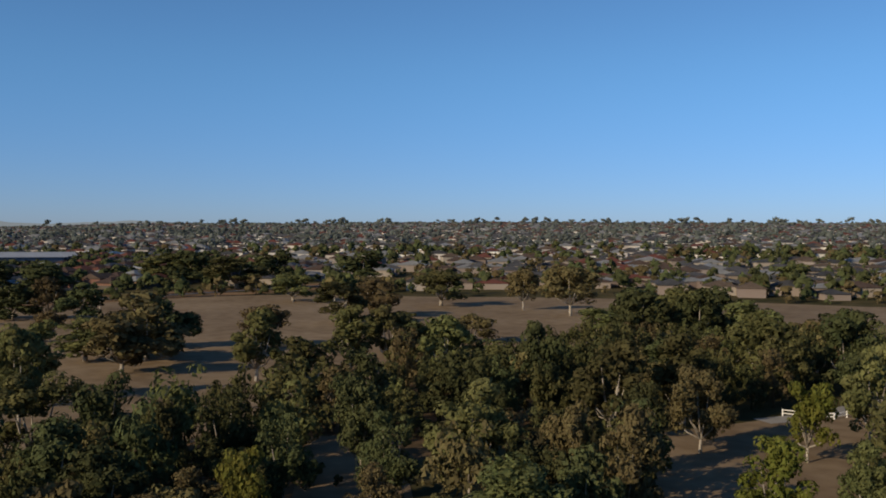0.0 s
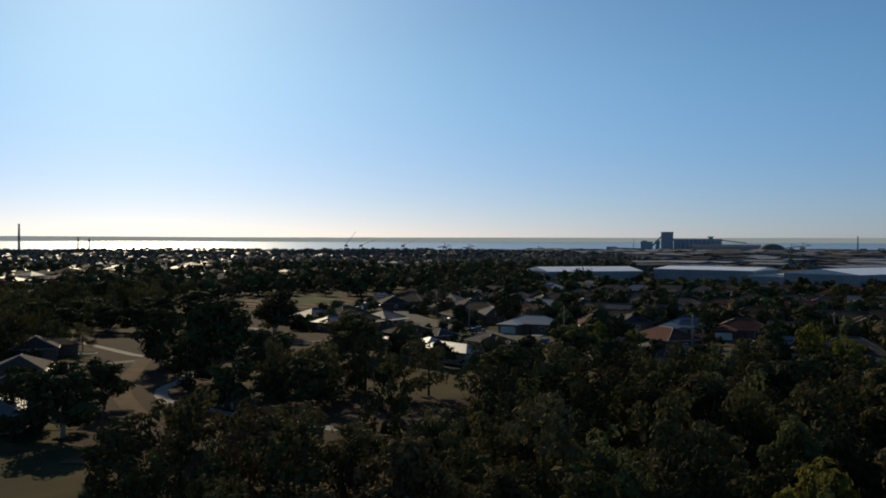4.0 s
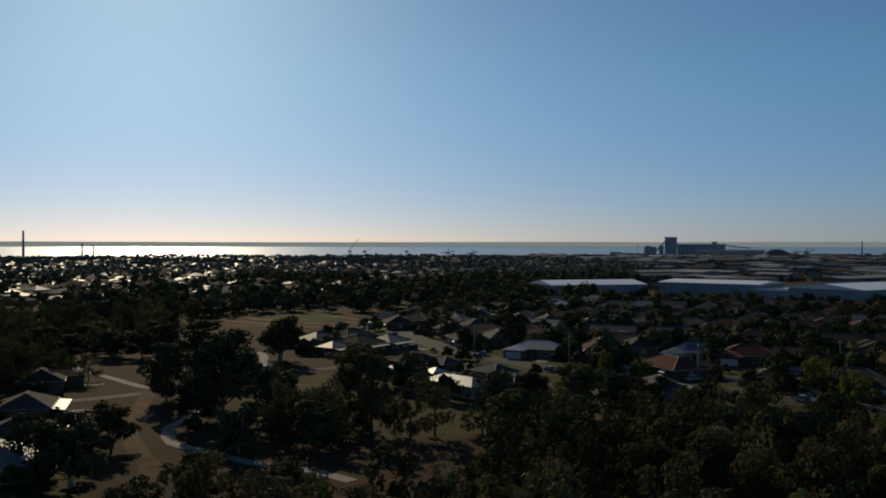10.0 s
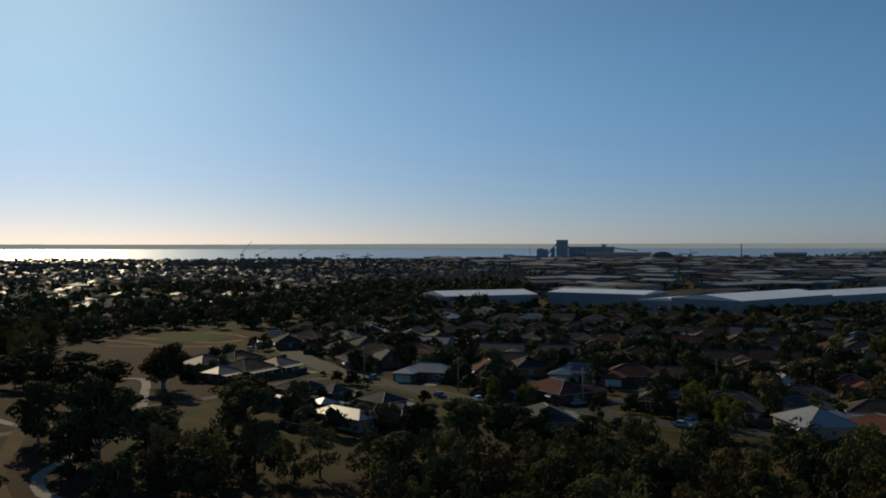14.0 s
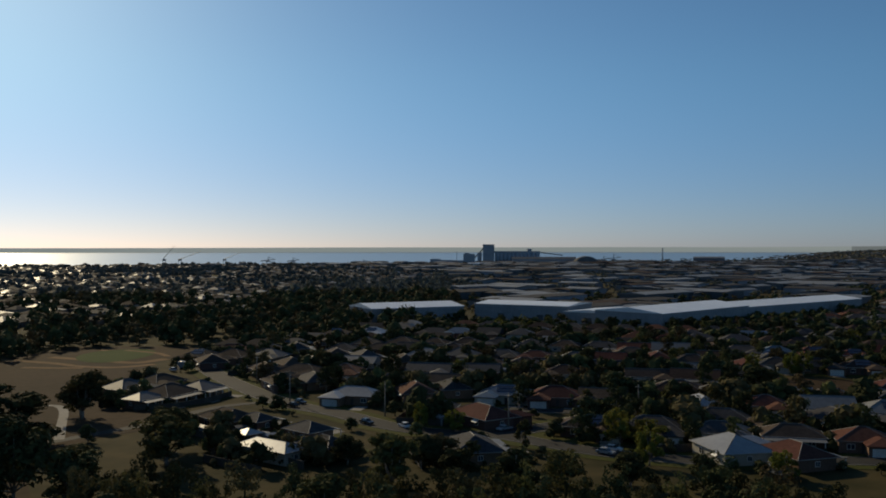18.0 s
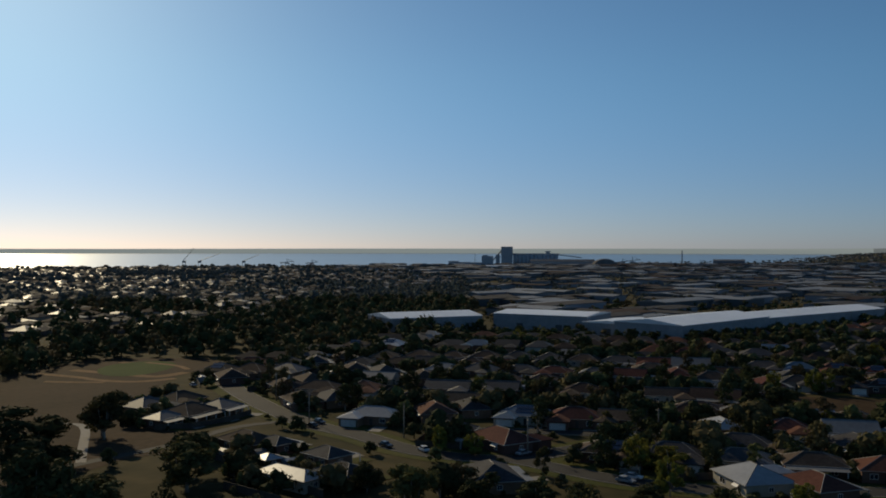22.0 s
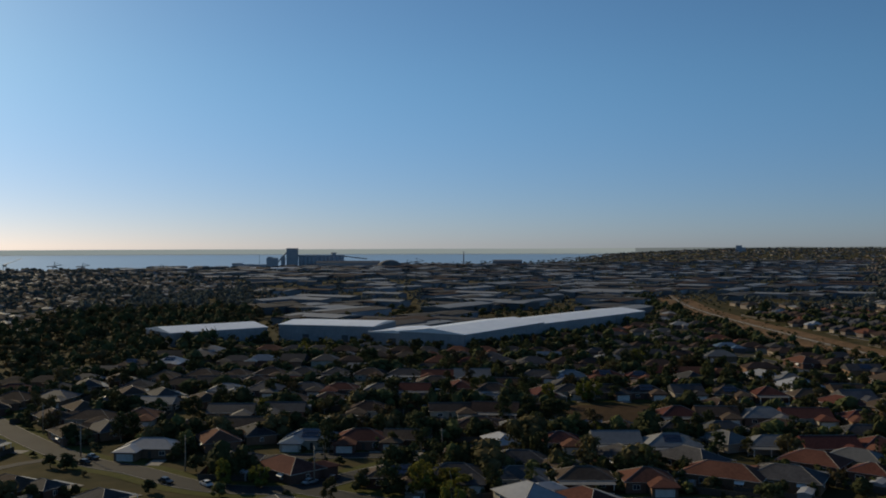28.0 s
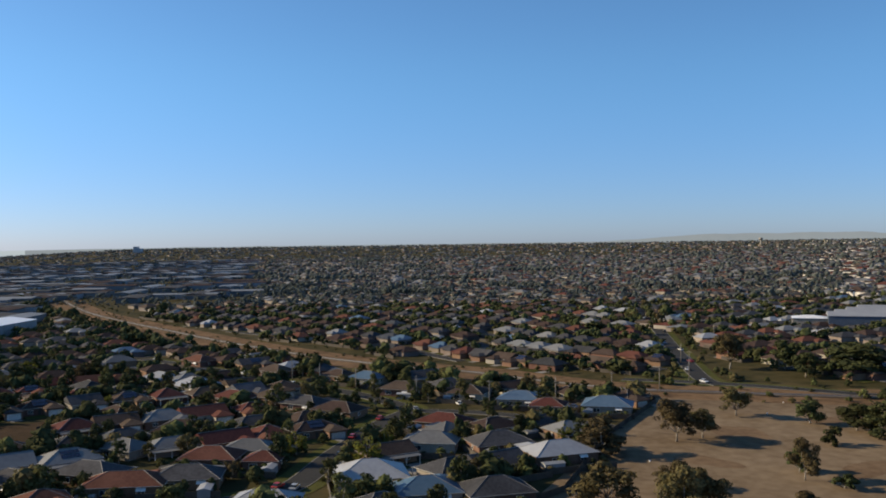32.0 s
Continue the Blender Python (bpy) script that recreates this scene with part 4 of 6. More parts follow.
def scatter(name, unit, places, material, label, category):
    """Many copies of one unit joined into one mesh: x, y, z, turn, sx, sy, sz."""
    uv, uf = unit
    P = np.array(places)
    c, s = np.cos(P[:, 3]), np.sin(P[:, 3])
    X = uv[None, :, 0] * P[:, 4, None]
    Y = uv[None, :, 1] * P[:, 5, None]
    Z = uv[None, :, 2] * P[:, 6, None]
    V = np.stack([X * c[:, None] - Y * s[:, None] + P[:, 0, None], X * s[:, None] + Y * c[:, None] + P[:, 1, None], Z + P[:, 2, None]], -1).reshape(-1, 3)
    n = len(uv)
    sizes = np.array([len(q) for q in uf])
    flat = np.concatenate([np.array(q) for q in uf])
    me = bpy.data.meshes.new(name)
    k = len(P)
    me.vertices.add(len(V))
    me.vertices.foreach_set("co", V.ravel())
    loops = (flat[None, :] + (np.arange(k) * n)[:, None]).ravel()
    me.loops.add(len(loops))
    me.loops.foreach_set("vertex_index", loops)
    tot = np.tile(sizes, k)
    me.polygons.add(len(tot))
    me.polygons.foreach_set("loop_start", np.concatenate([[0], np.cumsum(tot)[:-1]]))
    me.polygons.foreach_set("loop_total", tot)
    me.materials.append(material)
    me.update(calc_edges=True)
    me.shade_flat()
    return tagged(new(name, me), label, category, kind="stuff")


for kind, material in (("gum", M_LEAF), ("dark", M_LEAF_DARK), ("brown", M_LEAF_BROWN)):
    for i in range(3):
        if WOOD[kind][i::3]:
            scatter("creek_wood", tree_unit(40 + i, 1150, 0.029, 40), WOOD[kind][i::3], material, "dense wood of gums and scrub along the creek", "wood")


def joined_trees(kind, places, label, keep=1):
    """Trees past those that stand as things, as joined crowns and trunks; keep: every so many sprays, made larger."""
    n = len(TREES[kind])
    for i, (h, sp, tm, cm) in enumerate(TREES[kind]):
        rows = []
        for x, y, high in places[i::n]:
            w = 2 * sp * high / h * RT.uniform(0.85, 1.15)
            rows.append((x, y, float(land(x, y)), RT.uniform(0, 6), w, w, high))
        for me, what in ((cm, "crowns"), (tm, "trunks")):
            v = np.array([tuple(p.co) for p in me.vertices]) / np.array([2 * sp, 2 * sp, h])
            f = [tuple(p.vertices) for p in me.polygons]
            if what == "crowns" and keep > 1:
                t = v.reshape(-1, 3, 3)[::keep]
                c = t.mean(1, keepdims=True)
                v = (c + (t - c) * 1.35).reshape(-1, 3)
                f = [(3 * q, 3 * q + 1, 3 * q + 2) for q in range(len(t))]
            if rows:
                scatter("wood_" + what, (v, f), rows, me.materials[0], label, "trees")


for kind, places in NEARWOOD.items():
    joined_trees(kind, places, "dense gums and scrub of the creek wood", 2)

# ---- houses ----
def window_mesh(w, h):
    s = Shape().box(-w / 2, -0.06, 0, w / 2, 0.02, 0.09).box(-w / 2, -0.06, h - 0.09, w / 2, 0.02, h)
    for x in (-w / 2, -0.045, w / 2 - 0.09):
        s.box(x, -0.06, 0.09, x + 0.09, 0.02, h - 0.09)
    return s.mesh("window_frame", M_TRIM), Shape().box(-w / 2 + 0.09, -0.03, 0.09, w / 2 - 0.09, 0.0, h - 0.09).mesh("pane", M_WINDOW)


WINDOWS = {k: window_mesh(*k) for k in ((1.8, 1.3), (1.2, 1.2), (2.4, 1.5))}
DOOR = Shape().box(-0.45, -0.05, 0, 0.45, 0.02, 2.05).mesh("front_door", M_FENCE)
gd = Shape()
for i in range(5):
    gd.box(-2.4, -0.06, 0.44 * i, 2.4, 0.02, 0.44 * i + 0.41)
GARAGE = gd.mesh("garage_door", M_GARAGE)
PANEL = Shape().box(-0.5, -0.82, 0.05, 0.5, 0.82, 0.09).mesh("solar_panel", M_SOLAR)
BODY_CACHE = {}


def block(w, d, h, wall):
    key = ("b", w, d, h, wall.name)
    if key not in BODY_CACHE:
        BODY_CACHE[key] = Shape().box(-w / 2, -d / 2, -0.4, w / 2, d / 2, h).mesh("wall", wall)
    return BODY_CACHE[key]


def cover(w, d, h, rise, gable, roof):
    key = ("r", w, d, h, rise, gable, roof)
    if key not in BODY_CACHE:
        s = Shape().hip(-w / 2, -d / 2, w / 2, d / 2, h + 0.18, rise, gable)
        BODY_CACHE[key] = s.mesh("roof", ROOFS[roof])
    return BODY_CACHE[key]


def gutter(w, d, h):
    key = ("g", w, d, h)
    if key not in BODY_CACHE:
        a, b = w / 2 + 0.5, d / 2 + 0.5
        s = Shape().box(-a - 0.1, -b - 0.1, h + 0.04, a + 0.1, -b, h + 0.2).box(-a - 0.1, b, h + 0.04, a + 0.1, b + 0.1, h + 0.2)
        s.box(-a - 0.1, -b, h + 0.04, -a, b, h + 0.2).box(a, -b, h + 0.04, a + 0.1, b, h + 0.2)
        BODY_CACHE[key] = s.mesh("gutter", M_GUTTER)
    return BODY_CACHE[key]


def ridges(w, d, z, rise, gable):
    key = ("c", w, d, z, rise, gable)
    if key not in BODY_CACHE:
        a, b = w / 2 + 0.5, d / 2 + 0.5
        e = a if gable else a - b
        s = Shape().tube([(-e, 0, z + rise), (e, 0, z + rise)], [0.1, 0.1], 4)
        if not gable:
            for sx in (-1, 1):
                for sy in (-1, 1):
                    s.tube([(sx * a, sy * b, z), (sx * e, 0, z + rise)], [0.09, 0.09], 4)
        BODY_CACHE[key] = s.mesh("ridge_cap", M_CAP)
    return BODY_CACHE[key]


VERANDAH = Shape().add([(-5, 0, 2.62), (5, 0, 2.62), (5, -2.5, 2.3), (-5, -2.5, 2.3), (-5, 0, 2.7), (5, 0, 2.7), (5, -2.5, 2.38), (-5, -2.5, 2.38)],
                       [(0, 1, 2, 3), (7, 6, 5, 4), (2, 6, 7, 3), (0, 3, 7, 4), (1, 5, 6, 2)]).mesh("verandah_roof", ROOFS["weathered zinc"])
POST = Shape().box(-0.07, -0.07, -0.3, 0.07, 0.07, 2.35).mesh("post", M_TRIM)
AWNING = Shape().add([(-1.2, 0, 0.2), (1.2, 0, 0.2), (1.2, -0.9, -0.5), (-1.2, -0.9, -0.5), (-1.2, 0, 0.26), (1.2, 0, 0.26), (1.2, -0.9, -0.44), (-1.2, -0.9, -0.44)],
                     [(0, 1, 2, 3), (7, 6, 5, 4), (2, 6, 7, 3), (0, 3, 7, 4), (1, 5, 6, 2)]).mesh("awning", M_TRIM)
HOUSES = []


def house(x, y, turn, w=15.0, d=10.0, roof="brown tile", wall=None, wing=1, detail=2, solar=0, h=2.7, rise=None, gable=False):
    """A brick-veneer house: front towards local -y; a wing with the garage to the front."""
    wall = wall or M_BRICK
    name = "rendered" if wall is M_CREAM else "brick"
    t = thing("house", f"single-storey {name} house with a {roof} {'gabled' if gable else 'hipped'} roof", "house", at=pose(x, y, float(land(x, y)), 0, 0, turn))
    HOUSES.append((x, y, max(w, d) * 0.6))
    rise = rise or d * 0.245
    part("wall", block(w, d, h, wall), t)
    r = part("roof", cover(w, d, h, rise, gable, roof), t)
    ww, wd = 6.4, 6.0
    sx = (w / 2 - ww / 2) * (1 if wing > 0 else -1)
    if wing:
        at = pose(sx, -d / 2 - wd / 2 + 1.5, 0)
        part("wing_wall", block(ww, wd, h - 0.05, wall), t, at=at)
        part("wing_roof", cover(ww, wd + 3.0, h - 0.03, 1.25, False, roof), t, at=at @ pose(0, 1.2, 0))
    if detail >= 2:
        part("gutter", gutter(w, d, h), r)
        spots = [((1.8, 1.3), (-w * 0.28 * (1 if wing > 0 else -1), -d / 2 - 0.01, 0.9), 0), ((1.2, 1.2), (-w / 2 - 0.01, 0, 1.0), -90), ((1.2, 1.2), (w / 2 + 0.01, 0.5, 1.0), 90),
                 ((2.4, 1.5), (0.2 * w, d / 2 + 0.01, 0.7), 180), ((1.8, 1.3), (-0.25 * w, d / 2 + 0.01, 0.9), 180)]
        for k, p, a in spots:
            fr, pn = WINDOWS[k]
            o = part("window", fr, t, at=pose(*p, 0, 0, a))
            part("pane", pn, o, "dark reflecting glass")
        part("front_door", DOOR, t, at=pose(-0.05 * w * (1 if wing > 0 else -1), -d / 2 - 0.01, 0.1))
        if wing:
            part("garage_door", GARAGE, t, "pale panelled garage door", pose(sx, -d / 2 - wd + 1.49, 0.02))
        part("ridge_cap", ridges(w, d, h + 0.18, rise, gable), r)
        if not wing:
            vr = part("verandah_roof", VERANDAH, t, "weathered metal verandah roof", pose(0, -d / 2 - 0.52, 0) @ Matrix.Diagonal((w / 10, 1, 1, 1)))
            for px in (-0.46, -0.15, 0.15, 0.46):
                part("post", POST, vr, at=pose(px * 10, -2.3, 0))
        elif w > 13.5:
            part("awning", AWNING, t, "striped pale window awning", pose(-0.25 * w, d / 2 + 0.03, 2.3, 0, 0, 180))
    if solar:
        a = math.degrees(math.atan2(rise, d / 2 + 0.5))
        for i in range(solar):
            part("solar_panel", PANEL, t, at=pose((i % 5 - 2) * 1.05, -d / 4 + (0 if i < 5 else 1.7) - 0.6, h + 0.22 + rise * (0.5 + (0 if i < 5 else 1.7) / (d / 2) - 0.08), a, 0, 0))
    return t


def fence_run(points, height=1.8):
    """Paling fence panels between posts along a line."""
    t = thing("fence", "tall timber paling fence round back yards", "fence")
    for (x0, y0), (x1, y1) in zip(points, points[1:]):
        n = max(1, round(math.hypot(x1 - x0, y1 - y0) / 2.7))
        a = math.degrees(math.atan2(y1 - y0, x1 - x0))
        for i in range(n):
            px, py = x0 + (x1 - x0) * (i + 0.5) / n, y0 + (y1 - y0) * (i + 0.5) / n
            L = math.hypot(x1 - x0, y1 - y0) / n
            part("panel", PALING, t, at=pose(px, py, float(land(px, py)), 0, 0, a) @ Matrix.Diagonal((L / 2.7, 1, height / 1.8, 1)))


s = Shape()
cut = [(-1.35 + 0.15 * i + e, 0.02 * ((i + k) % 2), 1.8 - 0.03 * (i % 3)) for i in range(18) for k, e in ((0, 0.0), (0, 0.15))]
n = len(cut)
s.add([(x, y - 0.02, z) for x, y, h in cut for z in (-0.1, h)] + [(x, y + 0.03, z) for x, y, h in cut for z in (-0.1, h)],
      [(2 * i, 2 * i + 2, 2 * i + 3, 2 * i + 1) for i in range(n - 1)] + [(2 * n + 2 * i + 1, 2 * n + 2 * i + 3, 2 * n + 2 * i + 2, 2 * n + 2 * i) for i in range(n - 1)]
      + [(2 * i + 1, 2 * i + 3, 2 * n + 2 * i + 3, 2 * n + 2 * i + 1) for i in range(n - 1)])
PALING = s.mesh("panel", M_FENCE)

# houses that stand out: x, y, turn, width, depth, roof, wall, wing, solar
R6 = list(ROOFS)
for row in KEY_HOUSES:
    x, y, turn, w, d, roof, cream, wing, sol = row
    house(x, y, turn, w, d, "charcoal metal" if roof == "dark grey tile" and y > 1.9 * x else roof, M_CREAM if cream else M_BRICK, wing, 2, sol)
for run in FENCES:
    fence_run(run)

# streets of houses that fill the suburb
NEAR = plan([(113, 100), (124, 132), (119, 215), (133, 258), (160, 285), (235, 300), (272, 292), (296, 262), (300, 235), (316, 212), (400, 212), (480, 200), (520, 178), (452, 112), (385, 52), (330, 0), (290, -44), (262, -58), (205, -33), (160, -14), (128, 6), (140, 36), (152, 56), (125, 84)])
MID = plan([(312, -62), (342, -12), (384, 36), (442, 92), (512, 146), (575, 190), (640, 150), (640, 20), (640, -125), (440, -96), (318, -84)])
MID2 = plan([(335, -106), (440, -122), (620, -142), (600, -260), (440, -330), (300, -300), (292, -200), (285, -125)])
RESERVE = plan([(196, 78), (246, 98), (228, 126), (202, 116)])
rh = random.Random(21)
LOTS, SHRUBS, SHRUBS_FAR, FENCE_BITS, LAWNS, DRIVES = [], [], [], [], [], []


def taken(x, y, r):
    return any((x - a) ** 2 + (y - b) ** 2 < (r + c) ** 2 for a, b, c in HOUSES)


RAIL_LINE = spline(RAIL, 12)


def by_rail(x, y, far=33):
    return any((x - a) ** 2 + (y - b) ** 2 < far * far for a, b in RAIL_LINE)


def bend(u, v):
    """Sway of the street lines."""
    return 14 * math.sin(u / 75 + v / 210) + 5 * math.sin(u / 31 + v / 90)


def fill_streets(poly, turn, lot, depth, street, keep=()):
    """Rows of lots along parallel streets inside an outline."""
    a = radians(turn)
    ux, uy, vx, vy = math.cos(a), math.sin(a), -math.sin(a), math.cos(a)
    us = [p[0] * ux + p[1] * uy for p in poly]
    vs = [p[0] * vx + p[1] * vy for p in poly]
    v = min(vs) + 4
    while v < max(vs):
        line, u = [], min(us)
        while u < max(us):
            q = v + bend(u, v)
            x, y = u * ux + q * vx, u * uy + q * vy
            if inside(poly, x, y) and not by_rail(x, y) and not on_road(x, y, 0) and not taken(x, y, 4) and not any(inside(k, x, y) for k in keep):
                line.append((x, y))
            else:
                if len(line) > 5:
                    road(line[::3], 6.5, scaled=False)
                line = []
            u += 6
        if len(line) > 5:
            road(line[::3], 6.5, scaled=False)
        for side in (-1, 1):
            u = min(us) + rh.uniform(0, lot)
            while u < max(us):
                off = street / 2 + depth * 0.44
                q = v + bend(u, v) + side * off
                x, y = u * ux + q * vx, u * uy + q * vy
                x, y = x + rh.uniform(-1.5, 1.5), y + rh.uniform(-1.5, 1.5)
                w, d = rh.choice((12.0, 14.0, 16.0)), rh.choice((9.5, 10.5, 11.5))
                if inside(poly, x, y) and not by_rail(x, y) and not on_road(x, y, d * 0.45) and not taken(x, y, 4.8) and not any(inside(k, x, y) for k in keep):
                    HOUSES.append((x, y, 8.5))
                    LOTS.append((math.hypot(x, y), x, y, turn + (180 if side < 0 else 0) + rh.uniform(-5, 5), w, d))
                u += lot
        v += street + 2 * depth


def garden(x, y, turn, w, d, tall=1.0, less=0):
    """Shrubs, side and back fences, lawn and drive of one lot."""
    m = pose(x, y, 0, 0, 0, turn)
    for i in range(max(5, rh.randint(12, 18) - less)):
        side = rh.choice((-1, 1))
        h = rh.uniform(1.5, 3.5) * tall
        if i < 7:
            lx, ly, h = rh.uniform(-w / 2 - 1, w / 2 + 1), d / 2 + rh.uniform(2, 9), rh.choice((3, 4.5, 5.5, 7, 9)) * rh.uniform(0.8, 1.2) * tall
        elif i < 12:
            lx, ly, h = side * (w / 2 + 1.2), rh.uniform(-d * 0.8, d * 0.6), rh.uniform(2, 5.0) * tall
        elif i < 14:
            lx, ly, h = rh.uniform(-w / 2, w / 2), -d / 2 - rh.uniform(1.2, 6), rh.uniform(1.0, 3.5)
        else:
            lx, ly = side * (w / 2 + rh.uniform(0.6, 1.6)), d / 2 + rh.uniform(0, 8)
        p = m @ Vector((lx, ly, 0))
        if not on_road(p.x, p.y, -2) and not by_rail(p.x, p.y, 25):
            k = h * rh.uniform(0.8, 1.45)
            (SHRUBS if x * x + y * y < 340 ** 2 else SHRUBS_FAR).append((p.x, p.y, float(land(p.x, p.y)), rh.uniform(0, 6), k, k, h))
    for lx, ly, L, a in ((w / 2 + 1.6, d * 0.45, d + 6, 90), (0, d / 2 + 8.0, w + 3.2, 0)):
        p = m @ Vector((lx, ly, 0))
        if not on_road(p.x, p.y, -1):
            FENCE_BITS.append((p.x, p.y, float(land(p.x, p.y)), radians(turn + a), L, 0.08, 1.8))
    p = m @ Vector((-w * 0.2, -d / 2 - 4, 0))
    LAWNS.append((p.x, p.y, float(land(p.x, p.y)) + 0.12, radians(turn), w * 0.55, 6.0, 1))
    p = m @ Vector((w * 0.3, -d / 2 - 5.5, 0))
    DRIVES.append((p.x, p.y, float(land(p.x, p.y)) + 0.13, radians(turn), 4.2, 7.0, 1))


for row in KEY_HOUSES:
    garden(*row[:5], *((0.75, 2) if row[1] > row[0] else (0.5, 6)))
fill_streets(NEAR, 124, 15.5, 18.5, 11, [RESERVE])
fill_streets(MID, 42, 16, 18.5, 11)
fill_streets(MID2, -72, 16, 18.5, 11)
LOTS.sort()
# trees and shrubs along the two main streets
for line, half in ROADS[:2] + ROADS[4:6]:
    for x, y in line:
        for k in range(2):
            a, o = rh.uniform(0, 6.283), half + rh.uniform(2.5, 9)
            px, py = x + o * math.cos(a), y + o * math.sin(a)
            if rh.random() < 0.5 and not on_road(px, py, -1.5) and not taken(px, py, -1):
                h = rh.uniform(1.6, 5.5)
                SHRUBS.append((px, py, float(land(px, py)), rh.uniform(0, 6), h * 1.25, h * 1.25, h))
# trees along both sides of the railway
rline = spline(RAIL, 8)
for (x, y), (x1, y1) in zip(rline, rline[1:]):
    l = math.hypot(x1 - x, y1 - y)
    for side, lo, hi, p in ((-1, 25, 48, 0.95), (1, 23, 27, 0.25)):
        for k in range(2):
            o = side * rh.uniform(lo, hi)
            px, py = x + (y1 - y) / l * -o, y - (x1 - x) / l * -o
            if rh.random() < p and not on_road(px, py, -2) and not inside(FIELD, px, py):
                h = rh.uniform(3, 11) if side < 0 else rh.uniform(1.5, 4)
                (SHRUBS if x * x + y * y < 480 ** 2 else SHRUBS_FAR).append((px, py, float(land(px, py)), rh.uniform(0, 6), h * 1.1, h * 1.1, h))
for _ in range(420):
    i = rh.randrange(len(rline))
    x, y = rline[i][0] + rh.uniform(-17, 17), rline[i][1] + rh.uniform(-17, 17)
    if not by_rail(x, y, 5):
        h = rh.uniform(0.5, 2.4)
        (SHRUBS if x * x + y * y < 480 ** 2 else SHRUBS_FAR).append((x, y, float(land(x, y)), rh.uniform(0, 6), h * 1.8, h * 1.8, h))
# taller garden trees among the nearer houses
count, TALL = 0, {}
for _ in range(3200):
    x, y = rh.uniform(120, 520), rh.uniform(-60, 400)
    if count < 380 and (0.35 * x < y < 0.95 * x or rh.random() < 0.3) and inside(NEAR, x, y) and not inside(RESERVE, x, y) and not on_road(x, y, -1) and not by_rail(x, y, 22) and not taken(x, y, -2.0) and not crowded(x, y, 2.0):
        kind, h = rh.choices(["dark", "gum", "lime", "brown", "cypress"], [6, 2, 0.7, 1.4, 0.4])[0], rh.uniform(5, 10.5) if math.hypot(x, y) > 190 else rh.uniform(4, 7)
        PLANTED.append((x, y, h * 0.35))
        if count < 50:
            PLANTED.pop()
            tree(kind, x, y, h)
        else:
            TALL.setdefault(kind, []).append((x, y, h))
        count += 1
for kind, places in TALL.items():
    joined_trees(kind, places, "garden trees among the houses", 3)
# dark shrubs along the back fences by the field
edge = spline(plan([(108, 10), (126, 2), (142, -4), (164, -13), (209, -32), (248, -51)]), 3)
for x, y in edge:
    if rh.random() < 0.6:
        h = rh.uniform(1.2, 2.8)
        SHRUBS.append((x + rh.uniform(-2.5, 2.5), y + rh.uniform(-1, 3), float(land(x, y)), rh.uniform(0, 6), h * 1.4, h * 1.4, h))
YARD_SHEDS = {}


def yard_shed(x, y, turn, roof, w, d):
    t = thing("garden_shed", f"small garden shed with a {roof} roof behind a house", "shed", at=pose(x, y, float(land(x, y)), 0, 0, turn))
    key = (roof, w, d)
    if key not in YARD_SHEDS:
        a = Shape().box(-w / 2, -d / 2, -0.3, w / 2, d / 2, 2.1).mesh("wall", M_SHED_WALL)
        b = Shape().hip(-w / 2, -d / 2, w / 2, d / 2, 2.22, 0.4, True, 0.15, 0.08).mesh("roof", ROOFS[roof])
        c = Shape().box(-0.8, -d / 2 - 0.05, 0, -0.02, -d / 2 - 0.01, 1.9).box(0.02, -d / 2 - 0.05, 0, 0.8, -d / 2 - 0.01, 1.9).mesh("door", M_STEEL)
        YARD_SHEDS[key] = (a, b, c)
    for n, me in zip(("wall", "roof", "door"), YARD_SHEDS[key]):
        part(n, me, t)


for x, y, turn, w, d in [r[:5] for r in KEY_HOUSES] + [r[1:6] for r in LOTS[:110]]:
    p = pose(x, y, 0, 0, 0, turn) @ Vector((rh.choice((-1, 1)) * w * 0.36, d / 2 + rh.uniform(3.5, 6), 0))
    if rh.random() < 0.75 and not on_road(p.x, p.y, -1) and not any((p.x - a) ** 2 + (p.y - b) ** 2 < (c * 0.8 + 2.5) ** 2 for a, b, c in HOUSES) and not inside(FIELD, p.x, p.y) and not inside(WESTFIELD, p.x, p.y):
        yard_shed(p.x, p.y, turn + rh.choice((0, 90)), rh.choice(("pale grey metal", "weathered zinc", "pale grey metal")), rh.choice((3.0, 4.5, 6.0)), rh.choice((2.4, 3.2)))
JOINED = {}
for i, (far, x, y, turn, w, d) in enumerate(LOTS):
    roof = rh.choices(R6, [2.2, 5.5, 4.5, 2.6 if y > 0.8 * x else 0.8, 0.3, 0.35, 1.2])[0]
    wall, wing, gab = rh.choice((M_BRICK, M_BRICK, M_CREAM)), rh.choice((-1, 1, 1, 0)), rh.random() < 0.2
    if i < 215:
        HOUSES.append((x, y, 0))
        house(x, y, turn, w, d, roof, wall, wing, 2 if i < 120 else 1, 10 if rh.random() < 0.12 else 0, gable=gab)
    else:
        JOINED.setdefault(roof, []).append((x, y, float(land(x, y)), radians(turn), w / 14.0, d / 10.0, 1.0))
    garden(x, y, turn, w, d, 1.0, 10 if y < 0.3 * x and x < 340 else 6 if y < 0.5 * x else 6 if y > x and x < 300 else 1)
walls = Shape().box(-7, -5, -0.5, 7, 5, 2.7).box(0.6, -9, -0.5, 7, -5, 2.65)
tops = Shape().hip(-7, -5, 7, 5, 2.88, 2.4).hip(0.6, -9, 7, -3, 2.84, 1.5)
every = [p for r in JOINED.values() for p in r]
scatter("house_walls", (np.array(walls.v), walls.f), every, M_FARWALL, "walls of brick houses along the streets beyond", "houses")
